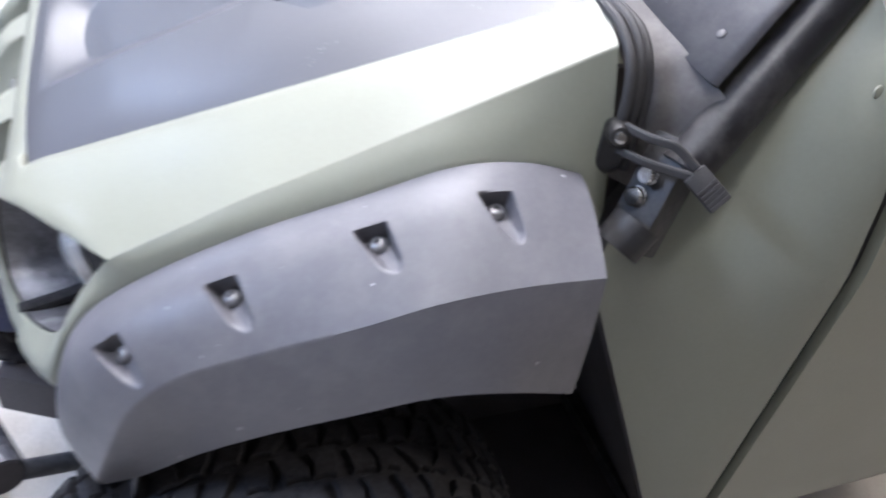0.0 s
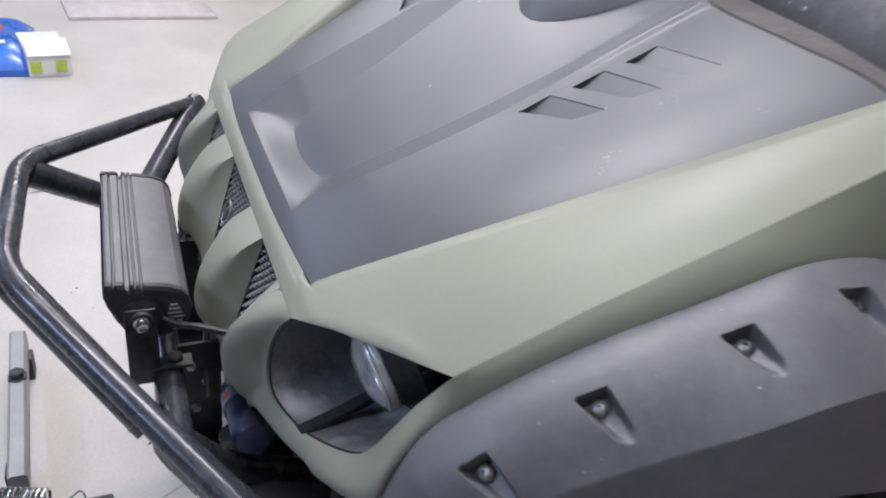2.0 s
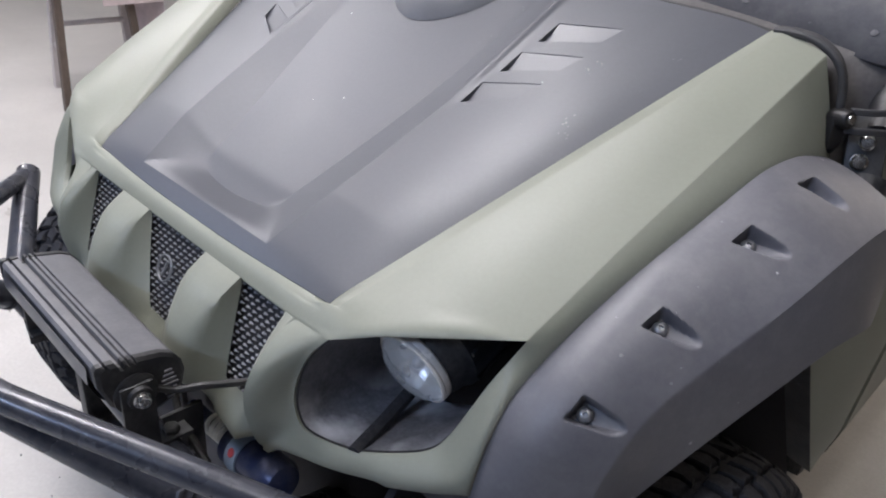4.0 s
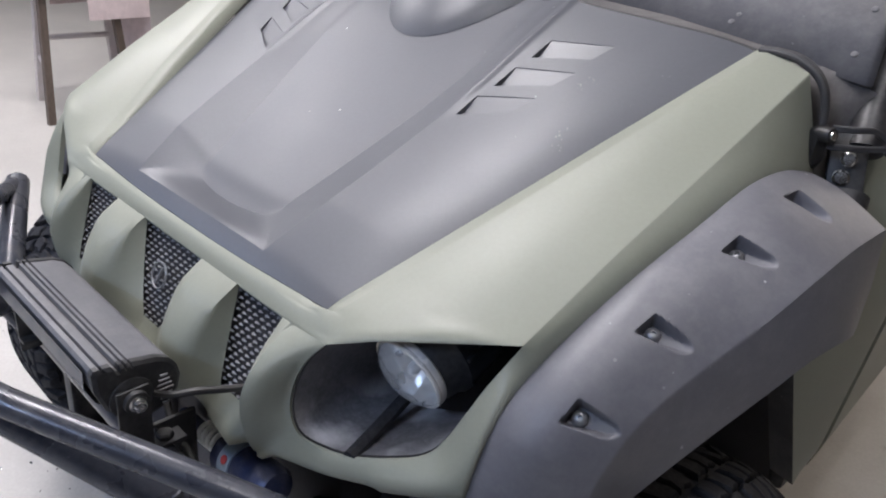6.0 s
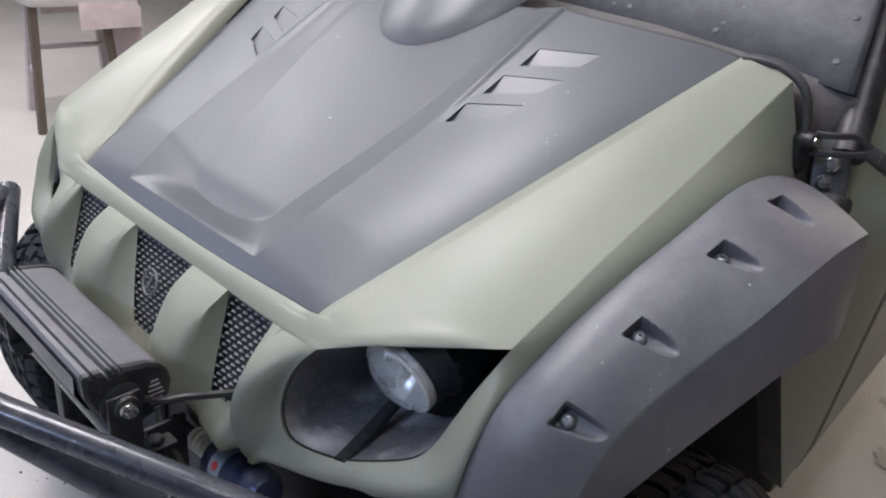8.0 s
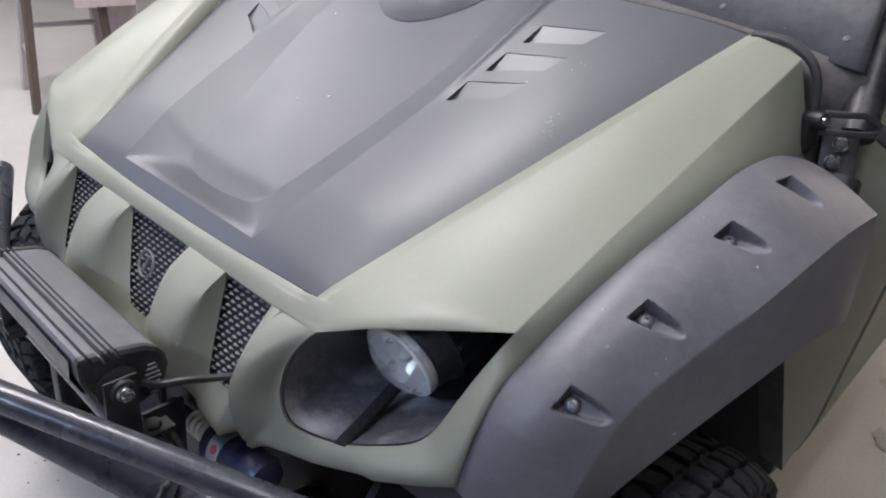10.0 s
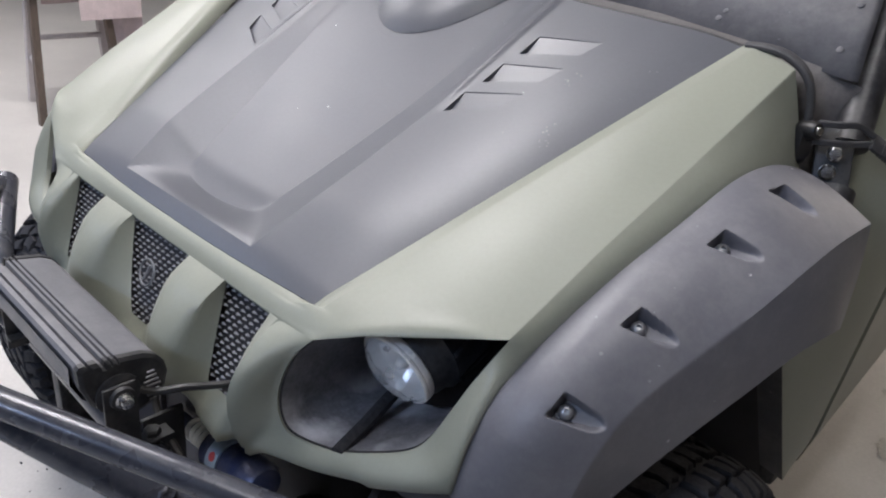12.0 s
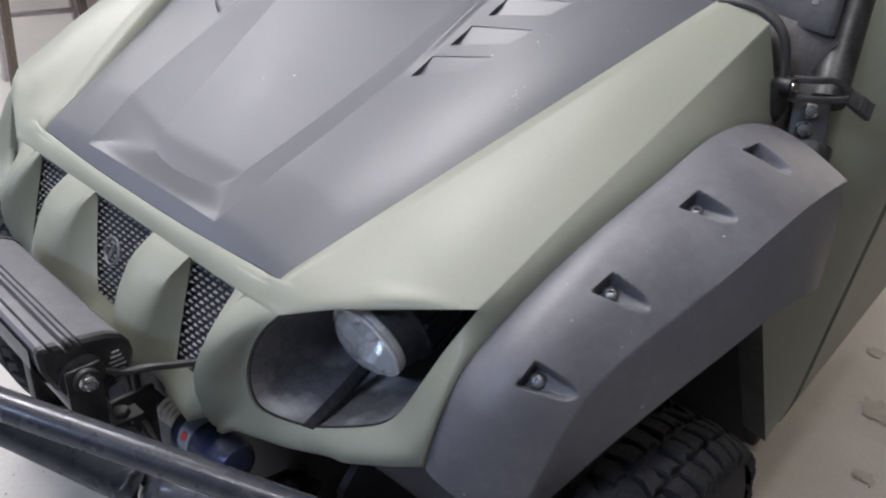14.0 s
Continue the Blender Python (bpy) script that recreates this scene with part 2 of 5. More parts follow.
def curve_through(pts, n=8):
    """A smooth line through points."""
    pts = [Vector(p) for p in pts]
    out = []
    for i in range(len(pts) - 1):
        p0, p1, p2, p3 = pts[max(i - 1, 0)], pts[i], pts[i + 1], pts[min(i + 2, len(pts) - 1)]
        for k in range(n):
            t = k / n
            out.append(0.5 * ((2 * p1) + (p2 - p0) * t + (2 * p0 - 5 * p1 + 4 * p2 - p3) * t * t + (3 * p1 - p0 - 3 * p2 + p3) * t ** 3))
    return out + [pts[-1]]


def bend(pts, r=0.06, n=7):
    """A polyline with its corners rounded."""
    pts = [Vector(p) for p in pts]
    out = [pts[0]]
    for a, b, c in zip(pts, pts[1:], pts[2:]):
        k = min(r, (a - b).length * 0.45, (c - b).length * 0.45)
        p, q = b + (a - b).normalized() * k, b + (c - b).normalized() * k
        out += [p.lerp(b, t).lerp(b.lerp(q, t), t) for t in [i / n for i in range(n + 1)]]
    return out + [pts[-1]]


def add_disc(bm, centre, axis, profile, seg=24, cap=True):
    """A turned shape: profile of (distance along axis, radius)."""
    axis = Vector(axis).normalized()
    a = axis.cross(Vector((0.3, 0.2, 0.93))).normalized()
    b = axis.cross(a)
    c = Vector(centre)
    rings = [[c + axis * h + (a * math.cos(2 * math.pi * j / seg) + b * math.sin(2 * math.pi * j / seg)) * max(r, 1e-4) for j in range(seg)] for h, r in profile]
    add_ring_loft(bm, rings, True, cap)
    return bm


def add_grid(bm, rows):
    vs = [[bm.verts.new(p) for p in r] for r in rows]
    fs = []
    for a, b in zip(vs, vs[1:]):
        for i in range(len(a) - 1):
            fs.append(bm.faces.new((a[i], a[i + 1], b[i + 1], b[i])))
    return vs


def flip(p, side):
    return (p[0] * side, p[1], p[2])


def lerp(a, b, t):
    return a + (b - a) * t


def smooth01(t):
    t = min(1, max(0, t))
    return t * t * (3 - 2 * t)


def table(pairs, s):
    """Piecewise-linear look-up."""
    if s <= pairs[0][0]:
        return pairs[0][1]
    for (a, u), (b, v) in zip(pairs, pairs[1:]):
        if s <= b:
            return lerp(u, v, (s - a) / (b - a))
    return pairs[-1][1]


def baked(me, make_modifiers):
    """The mesh after modifiers, as a new mesh."""
    ob = new("temporary", me)
    make_modifiers(ob)
    dg = bpy.context.evaluated_depsgraph_get()
    dg.update()
    out = bpy.data.meshes.new_from_object(ob.evaluated_get(dg))
    bpy.data.objects.remove(ob)
    return out


# ---------------------------------------------------------------- the workshop
def slab(name, lo, hi, mat, label, category):
    bm = bmesh.new()
    add_box(bm, lo, hi)
    return piece(name, bm, mat, label, category, kind="structure", smooth=0)


X0, X1, Y0, Y1, HIGH = -7.6, 3.4, -4.2, 5.2, 3.0
bm = bmesh.new()
add_grid(bm, [[(lerp(X0, X1, i / 40), lerp(Y0, Y1, j / 40), 0) for i in range(41)] for j in range(41)])
piece("floor", bm, FLOOR, "pale worn concrete workshop floor with faint stains", "floor", kind="structure")
slab("wall_north", (X0 - 0.15, Y1, -0.1), (X1 + 0.15, Y1 + 0.15, HIGH), WALL, "plain off-white workshop wall", "wall")
# unseen south and east walls are dark to cut bounce on nose and side
slab("wall_south", (X0 - 0.15, Y0 - 0.15, -0.1), (X1 + 0.15, Y0, HIGH), DIM_WALL, "unseen workshop wall, dark to cut bounce onto the nose", "wall")
slab("wall_west", (X0 - 0.15, Y0, -0.1), (X0, Y1, HIGH), WALL, "plain off-white workshop wall", "wall")
slab("wall_east", (X1, Y0, -0.1), (X1 + 0.15, Y1, HIGH), DIM_WALL, "unseen workshop wall, dark to cut bounce onto the vehicle's side", "wall")
slab("ceiling", (X0 - 0.15, Y0 - 0.15, HIGH), (X1 + 0.15, Y1 + 0.15, HIGH + 0.15), CEIL, "plain white workshop ceiling", "ceiling")


def tube_light():
    ob = thing("unseen_ceiling_light", "white twin-tube batten light out of view; three of the seven are added fill", "lamp", group="ceiling lights")
    bm = bmesh.new()
    add_box(bm, (-0.08, -0.62, -0.05), (0.08, 0.62, 0.0), 0.01)
    part("batten", bm, WHITE, ob)
    for x in (-0.045, 0.045):
        bm = bmesh.new()
        add_tube(bm, [(x, -0.6, -0.075), (x, 0.6, -0.075)], 0.018, 12)
        part("tube", bm, GLOW, ob, "glowing white tube")
    return ob


# placed from highlights; y above 3 and below -1 are made-up fill
LIGHTS = [(-0.62, 0.10, 0, 1.15), (0.84, -0.25, 0, 0.24), (-2.6, 0.3, 0, 1.2), (1.3, 3.4, 0, 0.5), (-4.8, 0.2, 0, 1), (0.2, -3.2, 90, 1.25), (-3.2, -2.2, 90, 0.8)]
first = tube_light()
first.matrix_basis = pose(LIGHTS[0][0], LIGHTS[0][1], HIGH, 0, 0, LIGHTS[0][2])
for x, y, a, k in LIGHTS[1:]:
    copy_thing(first, pose(x, y, HIGH, 0, 0, a))
for x, y, a, k in LIGHTS:
    d = bpy.data.lights.new("batten_and_fill_light", "AREA")
    # the rear fill is warm, the front fills bluish like daylight
    d.shape, d.size, d.size_y, d.energy, d.color = "RECTANGLE", 0.16, 1.2, POWER * k, (1.08, 0.92, 0.76) if y > 3 else (0.99, 0.95, 0.98) if y > -1 else (0.66, 0.90, 1.42)
    o = new("batten_and_fill_light", d)
    o.matrix_basis = pose(x, y, HIGH - 0.11, 0, 0, a)

# ---------------------------------------------------------------- the vehicle
car = thing("utility_vehicle", "olive green and charcoal two-seat off-road utility vehicle on a workshop floor", "vehicle")


# --- hood: a closed, height-shaped panel with a sunken middle, a domed scoop and six louvres
def hood_w(y):
    return 0.285 + 0.3622 * (y - 0.028)


def trough(y):
    """Half-width of the sunken middle and width of its wall."""
    return (table([(0.03, 0.155), (0.108, 0.175), (0.178, 0.185), (0.285, 0.196), (0.36, 0.199), (0.53, 0.203)], y),
            table([(0.037, 0.085), (0.097, 0.083), (0.178, 0.073), (0.285, 0.057), (0.42, 0.036)], y))


def ramp_foot(x):
    """Where the front ramp meets the floor: a line bowed forward in the middle."""
    return 0.083 + 0.015 * min(1.3, abs(x) / 0.11) ** 2


def hood_z(x, y):
    w = hood_w(y)
    q = min(1, abs(x) / w)
    z = 0.785 + 0.541 * y + 0.020 * (1 - q ** 5) * min(1, 0.3 + y * 6)
    # front edge rolls over
    z -= 0.006 * max(0, (0.05 - y) / 0.03) ** 2
    # sunken trough with sloping walls and a front ramp
    xw, wall = trough(y)
    deep = table([(0.03, 0.034), (0.097, 0.034), (0.16, 0.030), (0.23, 0.025), (0.30, 0.018), (0.42, 0.004), (0.47, 0.0)], y)
    u, v = (xw - abs(x)) / wall, (y - 0.037) / (ramp_foot(x) - 0.037)
    z -= deep * min(1, max(0, min(u, v) - max(0, 0.3 - abs(u - v)) ** 2 / 1.2 * min(1, max(0, u + v) / 2)))
    # shoulders beside the trough rise towards the back
    z += 0.026 * max(0, 0.78 - q) * smooth01((y - 0.26) / 0.2) * smooth01((abs(x) - xw + 0.05) / 0.05)
    # narrow beads that carry the trough's edges to the back
    z += 0.0035 * smooth01((y - 0.26) / 0.08) * math.exp(-((abs(x) - xw - 0.004) / 0.0065) ** 2)
    return z


def hood_rear(x):
    """The rear edge draws forward towards the middle."""
    return 0.533 - 0.018 * smooth01((0.47 - abs(x)) / 0.24)


def hood_front(q):
    return 0.020 + 0.010 * abs(q) ** 3


def hood_columns(y):
    """Stations across one half, with lines along both edges of the trough's wall."""
    xw, wall = trough(y)
    stops, counts = (0, xw - wall, xw, xw + 0.016, hood_w(y)), (16, 12, 8, 36)
    half = [lerp(a, b, k / n) for a, b, n in zip(stops, stops[1:], counts) for k in range(n)] + [hood_w(y)]
    return [-x for x in half[:0:-1]] + half


def hood_mesh():
    lines = [(0, k / 4) for k in range(4)] + [(1, k / 18) for k in range(18)] + [(2, k / 84) for k in range(85)]
    top = []
    for seg, t in lines:
        y = (lerp(0.022, 0.037, t), lerp(0.037, 0.097, t), lerp(0.097, 0.533, t))[seg]
        row = []
        for i, x in enumerate(hood_columns(y)):
            q = x / hood_w(y)
            yy = (lerp(hood_front(q), 0.037, t), lerp(0.037, ramp_foot(x), t), lerp(ramp_foot(x), hood_rear(x), t))[seg]
            if seg:
                x, y = hood_columns(yy)[i], yy
            row.append((x / hood_w(y) * hood_w(yy), yy, hood_z(x, yy)))
            y = (lerp(0.022, 0.037, t), lerp(0.037, 0.097, t), lerp(0.097, 0.533, t))[seg]
        top.append(row)
    nu, nv = len(top[0]) - 1, len(top) - 1
    bm = bmesh.new()
    a = add_grid(bm, top)
    # cells that the mitre crosses are split along it
    for j in range(nv):
        for i in range(nu):
            p, q, r, s4 = a[j][i], a[j][i + 1], a[j + 1][i + 1], a[j + 1][i]
            mid = (p.co + q.co + r.co + s4.co) / 4
            one, two = (p.co.z + r.co.z) / 2, (q.co.z + s4.co.z) / 2
            if abs(one - two) > 0.0004:
                z = hood_z(mid.x, mid.y)
                f = next(f for f in p.link_faces if r in f.verts)
                bmesh.utils.face_split(f, *((p, r) if abs(one - z) < abs(two - z) else (q, s4)))
    b = [[bm.verts.new((v.co.x, v.co.y + 0.012, v.co.z - 0.055)) for v in r] for r in a]
    for r0, r1 in zip(b, b[1:]):
        for i in range(nu):
            bm.faces.new((r0[i], r1[i], r1[i + 1], r0[i + 1]))
    for j in range(nv):
        bm.faces.new((a[j][0], a[j + 1][0], b[j + 1][0], b[j][0]))
        bm.faces.new((a[j + 1][nu], a[j][nu], b[j][nu], b[j + 1][nu]))
    for i in range(nu):
        bm.faces.new((a[0][i + 1], a[0][i], b[0][i], b[0][i + 1]))
        bm.faces.new((a[nv][i], a[nv][i + 1], b[nv][i + 1], b[nv][i]))
    return mesh_from(bm, "hood", HOOD, 0)


# louvre openings: front-inner, rear-inner, rear-outer, front-outer corners
VENTS = [((0.212, 0.286), (0.214, 0.322), (0.286, 0.349), (0.274, 0.318)),
         ((0.222, 0.344), (0.225, 0.380), (0.303, 0.404), (0.290, 0.374)),
         ((0.232, 0.402), (0.235, 0.438), (0.317, 0.462), (0.305, 0.431))]


def vent_cutters():
    bm = bmesh.new()
    for side in (1, -1):
        for c in VENTS:
            zs = [hood_z(x, y) for x, y in c]
            down = (0.0115, 0.0010, 0.0007, 0.0062)
            lo = [bm.verts.new((x * side, y, z - d)) for (x, y), z, d in zip(c, zs, down)]
            hi = [bm.verts.new((x * side, y, z + 0.03)) for (x, y), z in zip(c, zs)]
            bm.faces.new(lo), bm.faces.new(hi[::-1])
            for i in range(4):
                j = (i + 1) % 4
                bm.faces.new((lo[i], hi[i], hi[j], lo[j]))
    return mesh_from(bm, "cutters", HOOD, 0)


cut = new("cutter", vent_cutters())


def cut_vents(ob):
    m = ob.modifiers.new("cut", "BOOLEAN")
    m.operation, m.object, m.solver = "DIFFERENCE", cut, "EXACT"


hood_me = baked(hood_mesh(), cut_vents)
bpy.data.objects.remove(cut)
hood_me.polygons.foreach_set("use_smooth", [True] * len(hood_me.polygons))
hood_me.set_sharp_from_angle(angle=radians(14))
hood = new("hood", hood_me)
hood.parent = car
bm = bmesh.new()
rows = []
for i in range(25):
    q = i / 24
    row = []
    for k in range(49):
        a = math.pi + math.pi * k / 48
        r = min(1, q * 1.0)
        x, y = 0.142 * r * math.cos(a), 0.600 + 0.205 * r * math.sin(a)
        yy = min(y, 0.60)
        row.append((x, yy, hood_z(x, min(yy, 0.533)) + 0.541 * max(0, yy - 0.533) + 0.001 + 0.054 * max(0, 1 - r ** 2.4) ** 0.75))
    rows.append(row)
add_grid(bm, rows)
part("hood_scoop", bm, HOOD, car, "charcoal domed air scoop on the hood", smooth=50)
tagged(hood, "dusty charcoal hood panel with a sunken middle and six louvres")


def scuff(x, y, count, spread, rnd):
    """A chalky smudge: a few thin uneven flecks on the hood."""
    bm = bmesh.new()
    for k in range(count):
        cx, cy = x + rnd.gauss(0, spread), y + rnd.gauss(0, spread * 0.8)
        r, turn, thin = rnd.uniform(0.0005, 0.0017), rnd.uniform(0, 6.3), rnd.uniform(0.3, 0.9)
        ring = []
        for i in range(8):
            a, q = 2 * math.pi * i / 8, r * rnd.uniform(0.6, 1.2)
            u, v = q * math.cos(a), q * thin * math.sin(a)
            px, py = cx + u * math.cos(turn) - v * math.sin(turn), cy + u * math.sin(turn) + v * math.cos(turn)
            ring.append(bm.verts.new((px, py, hood_z(px, py) + 0.0004)))
        bm.faces.new(ring)
    part("scuff", bm, SPOT, hood, "chalky pale smudge")


rnd = random.Random(12)
for x, y, count, spread in ((0.324, 0.390, 9, 0.005), (0.333, 0.402, 5, 0.004), (0.352, 0.320, 9, 0.005), (0.358, 0.304, 6, 0.004), (0.406, 0.447, 3, 0.003),
                            (0.396, 0.396, 3, 0.003), (0.155, 0.462, 7, 0.006), (0.156, 0.406, 4, 0.008)):
    scuff(x, y, count, spread, rnd)


# --- green front body
def hood_edge(y):
    x = hood_w(y)
    return Vector((x + 0.0008, y, 0.785 + 0.541 * y + 0.0006 - 0.006 * max(0, (0.05 - y) / 0.03) ** 2))


def crease(y):
    return Vector((0.475 + 0.13 * y, y, table([(0.106, 0.829), (0.165, 0.864), (0.217, 0.896), (0.32, 0.952), (0.42, 1.008), (0.52, 1.065), (0.54, 1.076)], y)))


FLARE_TOP = [(0.049, 0.669), (0.061, 0.722), (0.086, 0.776), (0.138, 0.823), (0.22, 0.875), (0.31, 0.920), (0.385, 0.957), (0.445, 0.967), (0.496, 0.960)]


def flare_top(y):
    return Vector((0.479 + 0.2 * y, y, table(FLARE_TOP, y)))


def rib_front(z):
    """Forward line of the nose ribs against height."""
    return table([(0.598, -0.030), (0.606, -0.052), (0.62, -0.066), (0.64, -0.073), (0.662, -0.075), (0.68, -0.0735), (0.70, -0.069), (0.722, -0.060), (0.745, -0.045), (0.762, -0.026), (0.772, -0.010), (0.779, 0.003)], z)


def band_front(z):
    return table([(0.598, -0.024), (0.616, -0.038), (0.64, -0.049), (0.68, -0.059), (0.71, -0.0605), (0.737, -0.049), (0.76, -0.027), (0.772, -0.010), (0.779, 0.003)], z)


def mesh_plane(z):
    return 0.006 - 0.36 * (0.776 - z)


XN = 0.199                     # middle of an outer grille
GR_TOP, GR_LOW = 0.7745, 0.665


def grille_half(z, middle):
    t = min(1, max(0, (z - GR_LOW) / (GR_TOP - GR_LOW)))
    e = t ** 0.8
    return lerp(0.020, 0.073, e) if middle else lerp(0.027, 0.0455, e)


def alcove_half(z, middle):
    t = min(1, max(0, (z - 0.60) / (GR_TOP - 0.60)))
    return lerp(0.086, 0.0745, t) if middle else lerp(0.060, 0.0455, t)


def nose_rows():
    zs = sorted({0.598, 0.606, 0.615, 0.63, 0.645, 0.655, GR_LOW, 0.677, 0.69, 0.705, 0.72, 0.735, 0.75, 0.762, GR_TOP, 0.779})
    rows, kinds = [], []
    for z in zs:
        gm, am, gn, an = grille_half(z, True), alcove_half(z, True), grille_half(z, False), alcove_half(z, False)
        xe = band_x(z)
        stops = [0, gm, am, XN - an, XN - gn, XN + gn, min(XN + an, xe - 0.004), xe]
        deep = [1, 1, 0, 0, 1, 1, 0, 0]
        row, kind = [], []
        for a, b, da, db, n in zip(stops, stops[1:], deep, deep[1:], (6, 4, 6, 4, 6, 4, 4)):
            for k in range(n + (1 if b == stops[-1] else 0)):
                t = k / n
                x, d = lerp(a, b, t), lerp(da, db, t)
                soft = min(1, (0.779 - z) / 0.05)
                if da == 0 and db == 0:
                    # ribs are rounded across
                    y = rib_front(z) + 0.010 * abs(2 * t - 1) ** 2.5 * soft
                    if b == stops[-1]:
                        y = band_front(z) + 0.006 * (1 - t) ** 2.5 * soft
                elif da != db:
                    edge = rib_front(z) + 0.010 * soft if a < 0.2 else band_front(z) + 0.006 * soft
                    y = lerp(edge, max(mesh_plane(z), edge), d)
                else:
                    y = max(mesh_plane(z), rib_front(z))
                row.append(Vector((x, y, z)))
                kind.append(da == 1 and db == 1)
        rows.append(row)
        kinds.append(kind)
    return zs, rows, kinds


def band_x(z):
    """Where the ribbed nose meets the lamp surround."""
    return table([(0.598, 0.240), (0.63, 0.249), (0.70, 0.256), (0.779, 0.262)], z)


# lamp opening, from its inner top corner round below to its outer corner
OPEN = [(0.321, 0.002, 0.784), (0.303, -0.006, 0.760), (0.290, -0.012, 0.730), (0.284, -0.015, 0.698), (0.288, -0.015, 0.673), (0.302, -0.012, 0.658),
        (0.334, -0.002, 0.656), (0.365, 0.007, 0.663), (0.401, 0.022, 0.677), (0.430, 0.040, 0.690), (0.446, 0.054, 0.709), (0.460, 0.069, 0.748), (0.470, 0.080, 0.778), (0.480, 0.093, 0.805), (0.489, 0.106, 0.829)]
BROW = [(0.321, 0.002, 0.784), (0.350, 0.018, 0.795), (0.370, 0.031, 0.802), (0.404, 0.052, 0.810), (0.447, 0.079, 0.820), (0.489, 0.106, 0.829)]
LOW = [(0.240, -0.030, 0.598), (0.262, -0.026, 0.602), (0.285, -0.016, 0.607), (0.325, -0.004, 0.612), (0.364, 0.010, 0.621), (0.405, 0.022, 0.634), (0.443, 0.035, 0.649), (0.470, 0.043, 0.660), (0.489, 0.049, 0.669)]


def green_body(side):
    bm = bmesh.new()
    S = lambda p: flip(p, side)
    # ribbed nose half
    zs, rows, kinds = nose_rows()
    vs = [[bm.verts.new(S(p)) for p in r] for r in rows]
    for j in range(len(zs) - 1):
        for i in range(len(rows[0]) - 1):
            hole = kinds[j][i] and GR_LOW - 1e-6 <= zs[j] and zs[j + 1] <= GR_TOP + 1e-6
            if not hole:
                bm.faces.new((vs[j][i], vs[j][i + 1], vs[j + 1][i + 1], vs[j + 1][i]))
    # underside lip of the nose
    lipv = [bm.verts.new(S((v.x, min(v.y + 0.05, 0.03), v.z - 0.004))) for v in rows[0]]
    for i in range(len(lipv) - 1):
        bm.faces.new((vs[0][i], vs[0][i + 1], lipv[i + 1], lipv[i]))
    # lamp surround: from the opening out to nose edge, lower lip and flare line
    inner = curve_through(OPEN, 6)
    outer_pts = [rows[j][-1] for j in range(len(zs) - 1, 0, -1)] + [Vector(p) for p in curve_through(LOW, 4)]
    outer_pts += [flare_top(y) for y in (0.055, 0.061, 0.07, 0.078, 0.086, 0.098, 0.11, 0.122, 0.134)]
    n = len(inner)
    # spread outer points so that they face the opening
    key_in = [0, 3 * 6, 5 * 6, 10 * 6, len(inner) - 1]
    n_nose = len(zs) - 1
    n_low = n_nose + len(curve_through(LOW, 4))
    key_out = [0, int(n_nose * 0.62), n_nose + 2, n_low - 3, len(outer_pts) - 1]
    outer = []
    for i in range(n):
        s = table(list(zip(key_in, key_out)), i)
        k = min(int(s), len(outer_pts) - 2)
        outer.append(outer_pts[k].lerp(outer_pts[k + 1], s - k))
    grid = []
    for i in range(n):
        a, b = inner[i], outer[i]
        u = i / (n - 1)
        out = Vector((lerp(-0.25, 0.75, smooth01((u - 0.35) / 0.5)), lerp(-0.95, -0.6, u), lerp(-0.05, -0.15, u))).normalized()
        amp = table([(0, 0.001), (0.12, 0.006), (0.3, 0.009), (0.5, 0.014), (0.65, 0.020), (0.8, 0.016), (1, 0.010)], u)
        row = []
        left = 1 - smooth01((u - 0.22) / 0.25)
        for t in (0, 0.03, 0.1, 0.25, 0.4, 0.55, 0.7, 0.85, 1):
            k = lerp(math.sin(math.pi * t ** 0.8), math.sin(math.pi * t ** 1.0) ** 0.8, u) if 0 < t < 1 else 0
            # beside the nose the crest lies at the outer edge
            flat = lerp(t, smooth01(t * 1.5) if t < 0.667 else 1.0, left * 0.8)
            p = a.lerp(b, t)
            q = Vector((p.x, lerp(a.y, b.y, flat), p.z))
            p = p.lerp(q, left) + out * amp * k * (1 - left)
            w = a.lerp(b, t) + Vector((0.002, 0.0, 0.0015)) * math.sin(math.pi * t)
            row.append(S(p.lerp(w, smooth01((u - 0.8) / 0.2))))
        grid.append(row)
    g = add_grid(bm, grid)
    # inner return of the opening
    ret = [bm.verts.new(S(p + (p - Vector((0.385, 0.04, 0.735))) * 0.02 + Vector((0, 0.009, 0)))) for p in inner]
    for i in range(n - 1):
        bm.faces.new((g[i][0], g[i + 1][0], ret[i + 1], ret[i]))
    # underside lip of the surround
    low = [i for i in range(n) if key_out[2] <= table(list(zip(key_in, key_out)), i) <= key_out[3] + 3]
    lv = [bm.verts.new(S(outer[i] + Vector((0, 0.035, 0.0)))) for i in low]
    for k in range(len(low) - 1):
        bm.faces.new((g[low[k]][-1], g[low[k + 1]][-1], lv[k + 1], lv[k]))
    # upper skin: hood edge to grille top, brow and crease
    up = []
    for x in [0.262 * k / 10 for k in range(11)]:
        q = x / 0.285
        up.append((Vector((x, hood_front(q) - 0.0005, hood_z(x, hood_front(q)) - 0.0005)), Vector((x, 0.003, 0.779)), 0.003))
    corner = Vector((0.2865, 0.0290, 0.7978))
    br = curve_through(BROW, 5)
    for i, p in enumerate(br):
        t = i / (len(br) - 1)
        if t < 0.35:
            h = Vector((0.262, hood_front(0.92) - 0.0005, hood_z(0.262, hood_front(0.92)) - 0.0005)).lerp(corner, smooth01(t / 0.35))
        else:
            h = hood_edge(lerp(0.032, 0.095, (t - 0.35) / 0.65))
        up.append((h, p, lerp(0.004, 0.006, t)))
